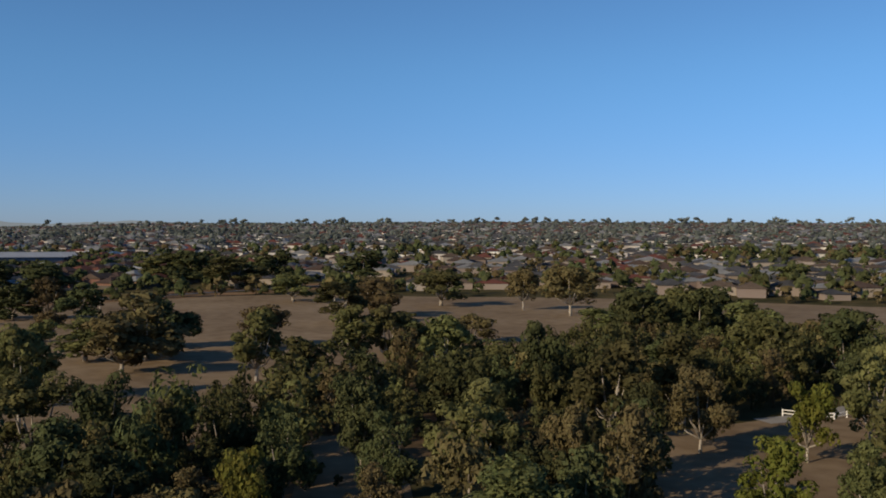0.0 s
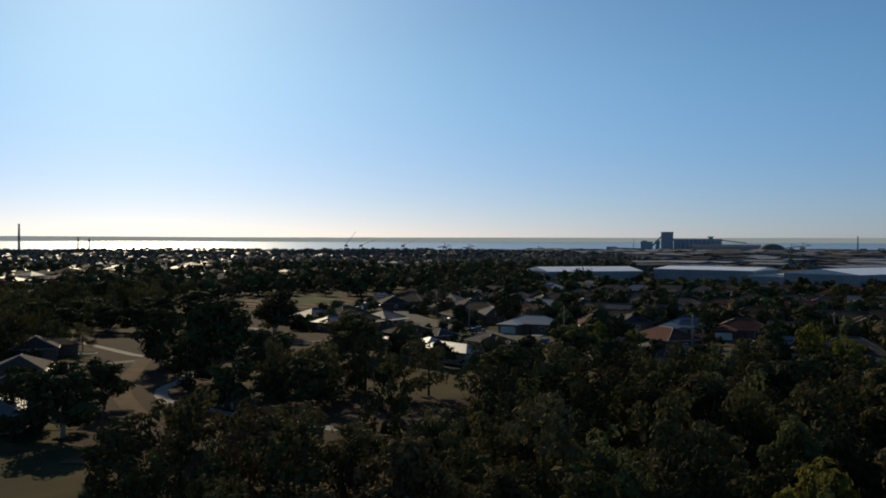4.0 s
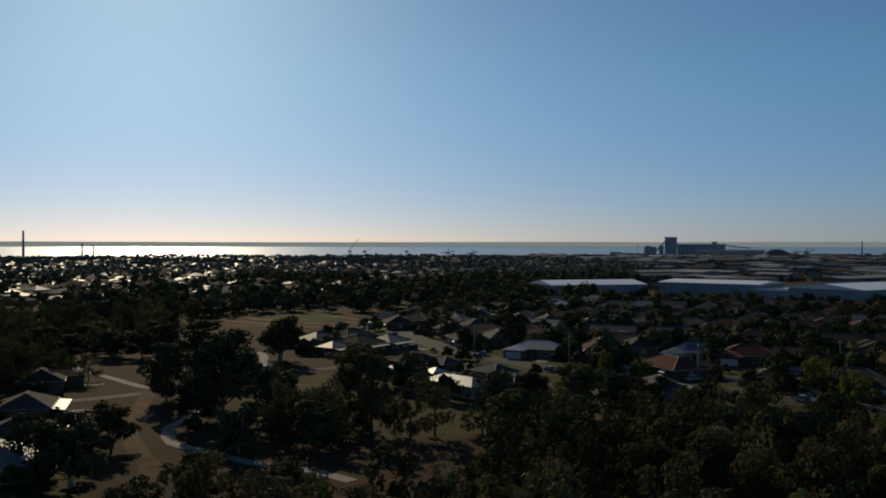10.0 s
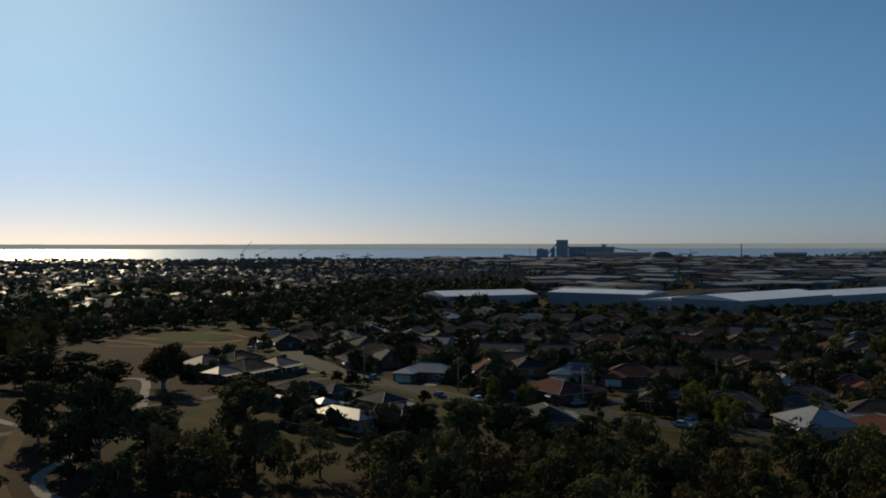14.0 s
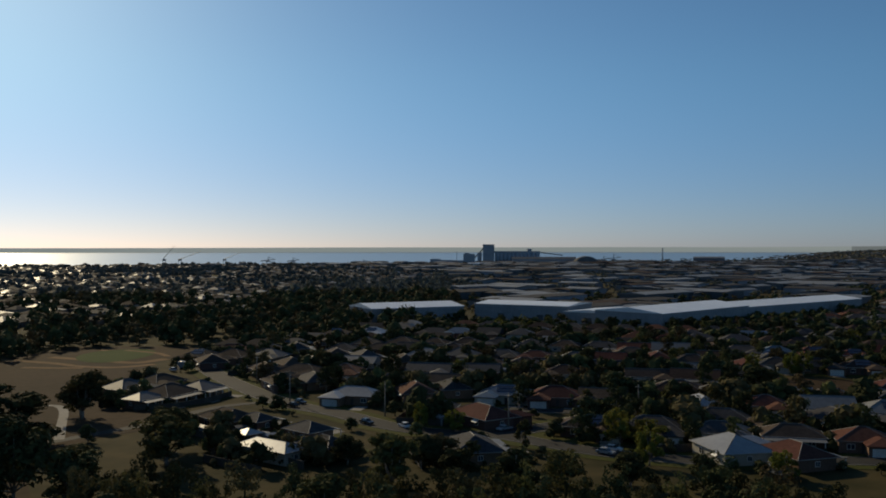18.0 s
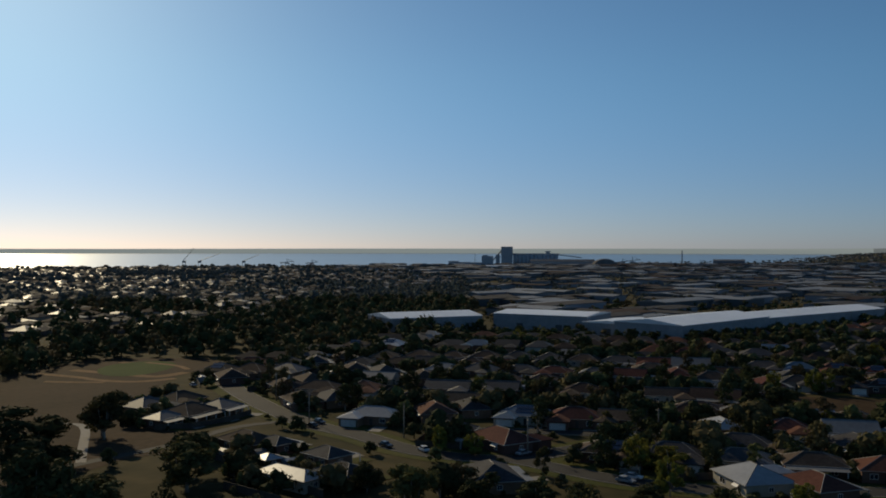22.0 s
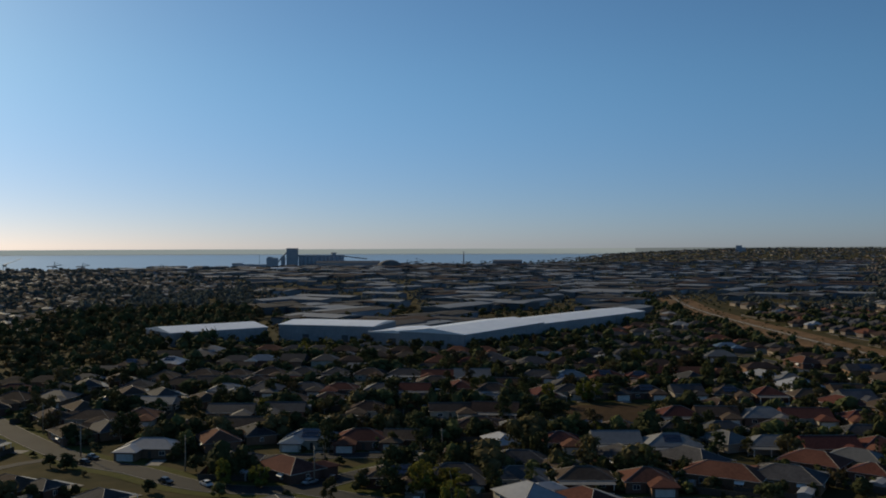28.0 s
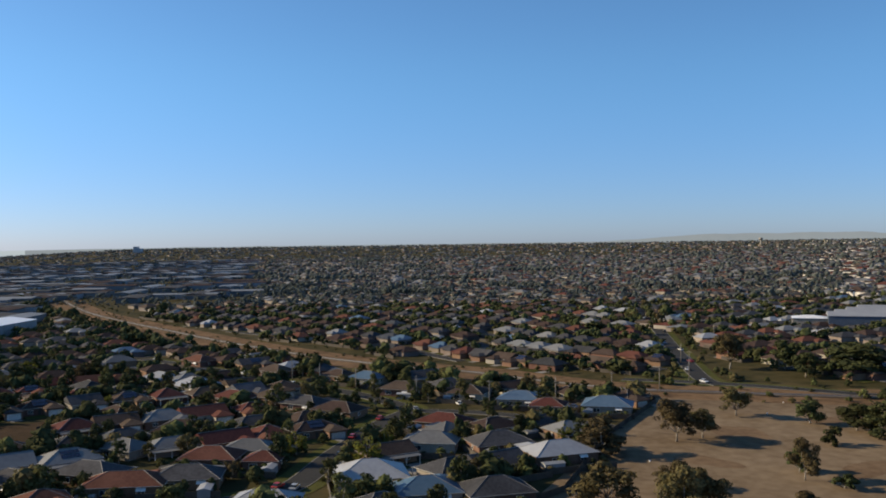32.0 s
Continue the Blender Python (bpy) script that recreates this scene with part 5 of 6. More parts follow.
for roof, places in JOINED.items():
    scatter("house_roofs", (np.array(tops.v), tops.f), places, ROOFS[roof], f"{roof} roofs of houses along the streets beyond", "houses")
bits = Shape().box(-0.5, -0.5, -0.1, 0.5, 0.5, 1)
scatter("yard_fences", (np.array(bits.v), bits.f), FENCE_BITS, M_FENCE, "weathered paling fences between the back yards", "fences")
flat = (np.array([(-0.5, -0.5, 0), (0.5, -0.5, 0), (0.5, 0.5, 0), (-0.5, 0.5, 0)]), [(0, 1, 2, 3)])
scatter("front_lawns", flat, LAWNS, M_LAWN, "patchy green lawns before the houses", "grass")
scatter("driveways", flat, DRIVES, M_CONCRETE, "pale concrete driveways", "driveway")
for i, (m, word) in enumerate(((M_LEAF_DARK, "dark green"), (M_LEAF_DARK, "dark green"), (M_LEAF_BROWN, "brownish"), (M_LEAF_DARK, "dark green"), (M_LEAF, "olive green"))):
    scatter("garden_shrubs", clump_unit(60 + i, 6, 170, 0.055), SHRUBS[i::5], m, f"{word} shrubs and small trees in the gardens", "shrubs")
for i, m in enumerate((M_LEAF_DARK, M_LEAF_DARK)):
    scatter("garden_trees", clump_unit(66 + i, 3, 22, 0.12), SHRUBS_FAR[i::2], m, "garden trees and shrubs between the farther houses", "trees")

# ---- large sheds and the works ----
def big_shed(x, y, turn, w, d, h, rise, label, bays=0, panels=True):
    t = thing("warehouse", label, "warehouse", at=pose(x, y, float(land(x, y)), 0, 0, turn))
    wl = part("wall", Shape().box(-w / 2, -d / 2, -0.5, w / 2, d / 2, h).mesh("wall", M_SHED_WALL), t)
    part("roof", Shape().hip(-w / 2, -d / 2, w / 2, d / 2, h + 0.3, rise, True, 0.4, 0.3).mesh("roof", M_SHED_ROOF), t, "pale ribbed metal roof")
    n = int(w / 8)
    for i in range(n):
        px = -w / 2 + (i + 0.5) * w / n
        part("cladding_panel", SHED_PANEL, wl, at=pose(px, -d / 2 - 0.08, 0) @ Matrix.Diagonal((w / n / 8.0, 1, h / 8.0, 1)))
    for i in range(bays):
        part("roller_door", ROLLER, t, "dark roller door", pose(-w / 2 + (i + 0.7) * w / (bays + 0.4), -d / 2 - 0.15, 0.0))
    return t


s = Shape()
for i in range(5):
    s.box(-3.95 + 1.58 * i, -0.03, 0.1, -3.95 + 1.58 * i + 1.5, 0.05, 7.9)
SHED_PANEL = s.mesh("cladding_panel", M_SHED_WALL)
s = Shape()
for i in range(8):
    s.box(-2.2, -0.05 + 0.02 * (i % 2), 0.55 * i, 2.2, 0.05, 0.55 * i + 0.55)
ROLLER = s.mesh("roller_door", mat("roller_door_grey", (0.06, 0.06, 0.065), (0.1, 0.1, 0.1), 1, 0.2, 0.5))
for row in SHEDS:
    big_shed(*row)


M_WORKS = mat("works_concrete", (0.3, 0.32, 0.34), (0.38, 0.4, 0.42), 0.1, 0.01, 0.9)
x, y = polar_at(45.3, 2750)
silo = thing("grain_terminal", "grey concrete grain terminal with a tall head house", "silo", at=pose(x, y, -2, 0, 0, -45.3))
part("head_house", Shape().box(-34, -14, 0, 0, 14, 58).box(-36, -15, 56, 1, 15, 57).mesh("head_house", M_WORKS), silo, "tall windowless concrete tower")
bin_mesh = Shape().tube([(0, 0, 0), (0, 0, 33)], [6.6, 6.6], 14).mesh("silo_bin", M_WORKS, True)
for i in range(11):
    part("silo_bin", bin_mesh, silo, at=pose(8 + 12 * i, 0, 0))
part("gallery", Shape().box(0, -5, 33, 136, 5, 38).mesh("gallery", M_WORKS), silo)
part("elevator_head", Shape().box(98, -5, 38, 110, 5, 43).box(95, -5, 43, 113, 5, 45).mesh("elevator_head", M_WORKS), silo)
M_STORE = mat("store_cladding", (0.36, 0.3, 0.29), (0.46, 0.4, 0.38), 0.05, 0.01, 0.8)
part("annexe", Shape().box(-190, -12, 0, -160, 12, 15).box(-160, -10, 0, -126, 10, 12).mesh("annexe", M_WORKS), silo)
part("annexe", Shape().box(-126, -12, 0, -90, 12, 11).box(-92, -9, 0, -58, 9, 30).box(-88, -5, 30, -74, 5, 33).mesh("annexe", M_WORKS), silo)
part("bucket_tower", Shape().box(-50, -5, 0, -38, 5, 34).box(-53, -6, 26, -36, 6, 29).mesh("bucket_tower", M_WORKS), silo)
part("mast", Shape().tube([(-112, 0, 0), (-112, 0, 38)], [1.0, 0.5], 6).mesh("mast", M_STEEL), silo)
part("conveyor", Shape().tube([(-60, 0, 16), (-33, 0, 46)], [2, 2], 6).mesh("conveyor", M_STEEL), silo)
part("conveyor", Shape().tube([(136, 0, 34), (200, -30, 26)], [1.6, 1.6], 6).mesh("conveyor", M_STEEL), silo)


def long_store(az, d, w, dd, h, rise, label, wall, roof):
    x, y = polar_at(az, d)
    t = thing("storage_shed", label, "shed", at=pose(x, y, -1, 0, 0, -az))
    part("wall", Shape().box(-w / 2, -dd / 2, -1, w / 2, dd / 2, h).mesh("wall", wall), t)
    part("roof", Shape().hip(-w / 2, -dd / 2, w / 2, dd / 2, h + 0.3, rise, True, 0.5, 0.3).mesh("roof", roof), t)


long_store(48.35, 2640, 180, 34, 15, 6, "long pinkish grain store with a low roof", M_STORE, ROOFS["weathered zinc"])
long_store(44.4, 2420, 62, 18, 6, 2, "low white port shed beside the terminal", M_TRIM, M_SHED_ROOF)
long_store(42.2, 2430, 48, 18, 6, 2, "low white port shed beside the terminal", M_TRIM, M_SHED_ROOF)
long_store(58.2, 2850, 90, 40, 16, 4, "square dark works building behind trees", M_WORKWALL, ROOFS["weathered zinc"])


def stockpile(az, d, rx, ry, h, label):
    """A heap with an uneven rounded back."""
    x, y = polar_at(az, d)
    n, rings = 28, 6
    v, f = [], []
    for i in range(rings + 1):
        u = i / rings
        for k in range(n):
            a = 6.2832 * k / n
            q = math.cos(u * 1.5708) * (1 + 0.07 * math.sin(3 * a + az) + 0.04 * math.sin(7 * a))
            v.append((rx * q * math.cos(a), ry * q * math.sin(a), h * math.sin(u * 1.5708) - 1))
    for i in range(rings):
        for k in range(n):
            f.append((i * n + k, i * n + (k + 1) % n, (i + 1) * n + (k + 1) % n, (i + 1) * n + k))
    f.append(tuple(rings * n + k for k in range(n)))
    ob = new("stockpile", mesh_of("stockpile", v, f, M_FARLAND_SOIL, True))
    ob.matrix_basis = pose(x, y, 0, 0, 0, -az)
    tagged(ob, label, "stockpile")


M_FARLAND_SOIL = mat("stockpile_soil", (0.09, 0.085, 0.08), (0.16, 0.15, 0.14), 0.1, 0.02, 0.95)
stockpile(29.9, 2300, 19, 14, 12, "grey domed stockpile on the waterfront")
stockpile(27.8, 2320, 50, 18, 10, "long grey stockpile on the waterfront")
stockpile(50.9, 2600, 36, 20, 24, "dark stockpile beside the grain store")
stockpile(22.6, 2330, 40, 16, 7, "low grey stockpile on the waterfront")


def ship_loader(az, d, k):
    x, y = polar_at(az, d)
    t = thing("ship_loader", "grey ship loader with boom standing on the quay", "loader", at=pose(x, y, -2, 0, 0, -az))
    part("frame", Shape().box(-6 * k, -4, 0, -4 * k, 4, 12 * k).box(4 * k, -4, 0, 6 * k, 4, 12 * k).box(-7 * k, -4, 11 * k, 7 * k, 4, 14 * k).mesh("frame", M_STEEL), t)
    part("boom", Shape().tube([(-22 * k, 0, 14 * k), (20 * k, 0, 19 * k)], [1.4, 0.9], 5).mesh("boom", M_STEEL), t)
    part("mast", Shape().tube([(0, 0, 14 * k), (-1, 0, 27 * k)], [1.2, 0.5], 5).mesh("mast", M_STEEL), t)
    part("stay", Shape().tube([(-1, 0, 26 * k), (18 * k, 0, 19 * k)], [0.4, 0.4], 4).mesh("stay", M_STEEL), t)


for row in ((31.4, 2560, 0.9), (32.9, 2580, 0.8), (52.6, 2720, 1.1), (52.0, 2720, 0.9), (37.2, 2560, 0.6)):
    ship_loader(*row)
for az, d, h, r in ((55.5, 2900, 46, 2.4), (6.6, 2560, 70, 3.4), (9.7, 2560, 38, 2.8), (10.3, 2550, 34, 2.6)):
    x, y = polar_at(az, d)
    t = thing("chimney_stack", "tall slender grey chimney stack", "chimney", at=pose(x, y, -2))
    part("shaft", Shape().tube([(0, 0, -2), (0, 0, h * 0.6), (0, 0, h)], [r, r * 0.8, r * 0.65], 12).mesh("shaft", M_WORKS, True), t)
    part("cap", Shape().tube([(0, 0, h - 1), (0, 0, h + 0.3)], [r * 0.8, r * 0.8], 12).mesh("cap", M_WORKS, True), t)
for az, d, a, L in ((25.3, 2560, 55, 46), (26.2, 2560, 22, 60), (28.8, 2560, 24, 44)):
    x, y = polar_at(az, d)
    t = thing("dock_crane", "grey dockside crane with a raised jib", "crane", at=pose(x, y, -2, 0, 0, -az))
    part("tower", Shape().box(-4, -4, 0, -2.6, 4, 14).box(2.6, -4, 0, 4, 4, 14).box(-4.5, -4.5, 14, 4.5, 4.5, 19).mesh("tower", M_STEEL), t)
    part("jib", Shape().tube([(-4, 0, 17), (L * math.cos(radians(a)), 0, 17 + L * math.sin(radians(a)))], [0.9, 0.5], 5).mesh("jib", M_STEEL), t)
x, y = polar_at(72.0, 3900)
t = thing("tower_block", "distant grey tower block on the skyline", "tower block", at=pose(x, y, float(land(x, y)), 0, 0, -72))
part("wall", Shape().box(-12, -8, -2, 12, 8, 26).mesh("wall", M_WORKS), t)
part("wall", Shape().box(12.1, -8, -2, 26, 8, 18).mesh("wall", M_WORKS), t)
x, y = polar_at(109.4, 3400)
t = thing("water_tower", "pale water tower on the far hill", "tower", at=pose(x, y, float(land(x, y))))
part("shaft", Shape().tube([(0, 0, -2), (0, 0, 22)], [3, 2.6], 12).mesh("shaft", M_CREAM, True), t)
part("tank", Shape().tube([(0, 0, 20), (0, 0, 24), (0, 0, 29), (0, 0, 30)], [3, 7, 7, 2], 14).mesh("tank", M_CREAM, True), t)

# the long low school on the slope
x, y = polar_at(115.6, 660)
t = thing("school_building", "long low building with blue walls and pale roof", "school", at=pose(x, y, float(land(x, y)), 0, 0, -110))
part("wall", Shape().box(-30, -9, -3, 34, 14, 8).mesh("wall", mat("blue_wall", (0.05, 0.075, 0.11), (0.075, 0.1, 0.14), 0.5, 0.05, 0.6)), t)
part("roof", Shape().hip(-30, -9, 34, 14, 8.3, 2.2, True).mesh("roof", ROOFS["pale grey metal"]), t)
for k in range(3):
    part("rear_wall", Shape().box(-24 + 9 * k, 15 + 24 * k, -3, 40 + 7 * k, 36 + 24 * k, 7.5).mesh("rear_wall", bpy.data.materials["blue_wall"]), t)
    part("rear_roof", Shape().hip(-24 + 9 * k, 15 + 24 * k, 40 + 7 * k, 36 + 24 * k, 7.8, 2.4, True).mesh("rear_roof", ROOFS["pale grey metal"]), t)
part("wing_wall", Shape().box(-52, -4, -3, -30.1, 12, 6).mesh("wing_wall", M_CREAM), t)
part("wing_roof", Shape().hip(-52, -4, -30.7, 12, 6.2, 1.6, False).mesh("wing_roof", M_SHED_ROOF), t)

# ---- far suburb, works and woods ----
def zone(az, d):
    """What stands in the far land at a heading and distance."""
    if d > float(shore(az)) - 90:
        return ""
    edge = float(np.interp(d, [500, 700, 1000, 1500, 2500], [40, 42, 44, 42, 34]))
    if edge < az < (67.5 if d < 1000 else 79) and d > 500:
        return "works"
    if 8 < az < edge and float(np.interp(az, [8, 20, 32, 40], [440, 430, 440, 470])) < d < float(np.interp(az, [8, 20, 30, 36, 44], [560, 600, 700, 1100, 1300])):
        return "wood"
    if az <= edge:
        return "houses" if d > 560 else ""
    if az < 100:
        return "houses" if d > 560 else ""
    return "houses" if d > (445 if az > 128 else 640) else ""


rf = np.random.default_rng(8)
hp, wp, tp, tq = [], [], [], []
ca, sa = math.cos(radians(38)), math.sin(radians(38))
RAILP = [Vector((*p, 0)) for p in spline(RAIL, 20)]
for iv in range(-130, 190):
    v = (iv // 2) * 46 + (iv % 2) * 17
    for iu in range(-190, 190):
        u = iu * 17.0
        us, vs = u + 60 * math.sin(v / 310) + 25 * math.sin(v / 97 + u / 400), v + 55 * math.sin(u / 260 + 1) + 22 * math.sin(u / 83 + v / 300)
        x, y = us * ca - vs * sa + rf.uniform(-6, 6), us * sa + vs * ca + rf.uniform(-6, 6)
        az, d = math.degrees(math.atan2(x, y)), math.hypot(x, y)
        if not 1 < az < 172 or d > 2900 or d < 420:
            continue
        z = zone(az, d)
        if not z or inside(MID, x, y) or inside(MID2, x, y) or inside(NEAR, x, y) or inside(FIELD, x, y) or inside(WESTFIELD, x, y) or math.hypot(x - 171, y - 403) < 44:
            continue
        if d < 1050 and min((p.x - x) ** 2 + (p.y - y) ** 2 for p in RAILP) < 34 ** 2:
            continue
        g = float(land(x, y))
        if d > float(shore(az)) - 330 and z != "works" and rf.random() < 0.6:
            continue
        lump = noise.noise(Vector((x / 130, y / 130, 2.0))) + 0.5 * noise.noise(Vector((x / 45, y / 45, 5.0)))
        lump += 0.35 * noise.noise(Vector((x / 480, y / 480, 8.0)))
        if z == "houses" and lump > (0.36 if az < 114 else 0.45):
            for _ in range(3):
                h = rf.uniform(6, 14)
                (tp if d < 1500 else tq).append((x + rf.uniform(-9, 9), y + rf.uniform(-9, 9), g, rf.uniform(0, 6), h * 1.1, h * 1.1, h))
        elif z == "houses":
            if rf.random() < 0.92:
                hp.append((x, y, g, radians(38) + rf.choice([0, 1.57]) * (rf.random() < 0.5) + rf.normal(0, 0.12), rf.uniform(12, 18), rf.uniform(9, 12), rf.uniform(4.4, 5.4) if rf.random() < (0.9 if az < 114 else 0.6) else rf.uniform(6.4, 7.6)))
            for _ in range(1 if d > 2000 else rf.integers(2, 4) if az > 114 else rf.integers(2, 6) if d < 1300 else rf.integers(1, 4)):
                h = rf.uniform(2.5, 6.5) if rf.random() < 0.82 else rf.uniform(7, 13)
                k = h * rf.uniform(0.7, 1.25) * (1 if d < 2000 else 1.7)
                (tp if d < 1200 else tq).append((x + rf.uniform(-11, 11), y + rf.uniform(-11, 11), g, rf.uniform(0, 6), k, k, h))
        elif z == "works":
            if rf.random() < (0.12 if d < 1100 else 0.1) and d > 640 and (az < 66 or d > 1100):
                wp.append((x, y, g, 0.05 + (1.57 if rf.random() < 0.3 else 0) + rf.normal(0, 0.02), rf.uniform(30, 85), rf.uniform(16, 36), rf.uniform(7.5, 12)))
            else:
                h = rf.uniform(3, 9)
                (tp if d < 1200 else tq).append((x + rf.uniform(-8, 8), y + rf.uniform(-8, 8), g, rf.uniform(0, 6), h * 1.3, h * 1.3, h))
        else:
            for _ in range(4):
                h = rf.uniform(5, 13)
                tp.append((x + rf.uniform(-9, 9), y + rf.uniform(-9, 9), g, rf.uniform(0, 6), h * 1.05, h * 1.05, h))
for _ in range(170):
    az, d = rf.uniform(110, 172), rf.uniform(2250, 2550)
    x, y = polar_at(az, d)
    h = rf.uniform(10, 30) * rf.uniform(0.6, 1)
    tp.append((x, y, float(land(x, y)), rf.uniform(0, 6), h * 1.15, h * 1.15, h))
for _ in range(9000):
    az, d = rf.uniform(40, 118), math.sqrt(rf.uniform(2800 ** 2, 4650 ** 2))
    if d > float(shore(az)) - 100:
        continue
    x, y = polar_at(az, d)
    if rf.random() < 0.7:
        h = rf.uniform(4, 11)
        tq.append((x, y, float(land(x, y)), rf.uniform(0, 6), h * 1.6, h * 1.6, h))
    else:
        hp.append((x, y, float(land(x, y)), rf.uniform(0, 6), rf.uniform(12, 22), rf.uniform(9, 14), 5))
for _ in range(150):
    az = rf.uniform(117, 172)
    x, y = polar_at(az, rf.uniform(400, 560))
    if not inside(FIELD, x, y) and not on_road(x, y, -1):
        h = rf.uniform(4, 11)
        tp.append((x, y, float(land(x, y)), rf.uniform(0, 6), h * 1.15, h * 1.15, h))
body = Shape().box(-0.5, -0.5, -0.3, 0.5, 0.5, 0.6)
roof = Shape().hip(-0.5, -0.5, 0.5, 0.5, 0.62, 0.38, False, 0.04, 0.04)
low = Shape().hip(-0.5, -0.5, 0.5, 0.5, 0.62, 0.12, True, 0.01, 0.03)
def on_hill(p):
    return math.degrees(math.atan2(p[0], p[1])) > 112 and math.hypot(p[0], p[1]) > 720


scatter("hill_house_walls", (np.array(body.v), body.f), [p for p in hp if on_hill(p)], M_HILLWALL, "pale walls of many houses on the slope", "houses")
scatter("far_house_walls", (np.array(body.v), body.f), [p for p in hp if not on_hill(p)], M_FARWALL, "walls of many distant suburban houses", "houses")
west = [p for p in hp if p[1] > 0 and p[0] < 0.84 * p[1]]
for i, key in enumerate(("weathered zinc", "dark grey tile", "dark grey tile", "brown tile")):
    scatter("far_house_roofs", (np.array(roof.v), roof.f), west[i::4], ROOFS[key], f"{key} roofs of houses towards the bay", "houses")
hp = [p for p in hp if not (p[1] > 0 and p[0] < 0.84 * p[1])]
for i, key in enumerate(("terracotta tile", "brown tile", "dark grey tile", "dark grey tile", "weathered zinc", "dark grey tile", "brown tile", "weathered zinc")):
    scatter("far_house_roofs", (np.array(roof.v), roof.f), [p for j, p in enumerate(hp) if (j % 8 == i and (i or p[0] > 200 and p[1] < 0)) or (i == 2 and j % 8 == 0 and not (p[0] > 200 and p[1] < 0))], ROOFS[key], f"{key} roofs of many distant houses", "houses")
scatter("far_works_walls", (np.array(body.v), body.f), wp, M_WORKWALL, "grey walls of distant industrial sheds", "sheds")
for i, key in enumerate(("weathered zinc", "dark grey tile", "weathered zinc", "brown tile", "dark grey tile")):
    scatter("far_works_roofs", (np.array(low.v), low.f), wp[i::5], ROOFS[key], "flat metal roofs of distant industrial sheds", "sheds")
for x0, y0, turn, w, dd in [row[:5] for row in SHEDS[:2]] + [SHEDS[2][:5]]:
    for _ in range(int(w / 2.2)):
        p = pose(x0, y0, 0, 0, 0, turn) @ Vector((rf.uniform(-w / 2, w / 2), -dd / 2 - rf.uniform(4, 16), 0))
        h = rf.uniform(3, 8.5)
        tp.append((p.x, p.y, 0, rf.uniform(0, 6), h * 1.1, h * 1.1, h))
close = [p for p in tp if p[0] ** 2 + p[1] ** 2 < 900 ** 2]
tp = [p for p in tp if p[0] ** 2 + p[1] ** 2 >= 900 ** 2]
for i in range(3):
    scatter("street_trees", clump_unit(90 + i, 4, 26, 0.11), close[i::3], (M_LEAF_DARK, M_LEAF_DARK, M_LEAF_BROWN)[i], "trees between the streets and along the field", "trees")
for i in range(3):
    scatter("far_trees", clump_unit(70 + i, 3, 12, 0.14), tp[i::3], M_HAZETREE, "street and garden trees of the far suburb", "trees")
scatter("distant_trees", clump_unit(83, 1), tq, M_HAZETREE, "countless small trees towards the skyline", "trees")

# ---- single things in the suburb ----
def red_shed(x, y, turn):
    t = thing("garden_shed", "bright red metal garage with a brown roof and white trim", "shed", at=pose(x, y, float(land(x, y)), 0, 0, turn))
    wall = Shape().box(-3.6, -5, -0.4, 3.6, 5, 2.7).add([(-3.6, -5, 2.7), (3.6, -5, 2.7), (0, -5, 4.0), (-3.6, 5, 2.7), (3.6, 5, 2.7), (0, 5, 4.0)], [(0, 1, 2), (5, 4, 3)])
    part("wall", wall.mesh("wall", M_RED), t)
    s = Shape().add([(-4.1, -5.4, 2.56), (0, -5.4, 4.1), (4.1, -5.4, 2.56), (-4.1, 5.4, 2.56), (0, 5.4, 4.1), (4.1, 5.4, 2.56)], [(0, 1, 4, 3), (1, 2, 5, 4)])
    s.add([(-4.1, -5.4, 2.46), (0, -5.4, 4.0), (4.1, -5.4, 2.46), (-4.1, 5.4, 2.46), (0, 5.4, 4.0), (4.1, 5.4, 2.46)], [(3, 4, 1, 0), (4, 5, 2, 1)])
    part("roof", s.mesh("roof", ROOFS["brown tile"]), t)
    for sx in (-1, 1):
        b = Shape().add([(0, -5.46, 3.96), (0, -5.46, 4.16), (sx * 4.15, -5.46, 2.62), (sx * 4.15, -5.46, 2.42), (0, -5.38, 3.96), (0, -5.38, 4.16), (sx * 4.15, -5.38, 2.62), (sx * 4.15, -5.38, 2.42)],
                        [(0, 1, 2, 3), (7, 6, 5, 4), (1, 5, 6, 2), (0, 3, 7, 4), (2, 6, 7, 3)])
        part("barge_board", b.mesh("barge_board", M_TRIM), t, "white barge board")
    door = Shape()
    for i in range(6):
        door.box(-2.2, -5.06 + 0.02 * (i % 2), 0.4 * i, 2.2, -4.98, 0.4 * i + 0.4)
    part("roller_door", door.mesh("roller_door", M_RED), t)


red_shed(159, 14, -70)


def sawtooth_house(x, y, turn):
    t = thing("house", "brick house with four pale parallel metal roofs", "house", at=pose(x, y, float(land(x, y)), 0, 0, turn))
    part("wall", Shape().box(-11, -5, -0.4, 11, 5, 2.9).mesh("wall", M_BRICK), t)
    for i in range(4):
        m = Shape().hip(-2.3, -5.2, 2.3, 5.2, 3.05, 1.5, False, 0.4, 0.15).mesh("roof", ROOFS["pale grey metal"])
        part("roof", m, t, at=pose(-8.1 + 5.4 * i, 0, 0.004 * i))


sawtooth_house(206, 42, 80)


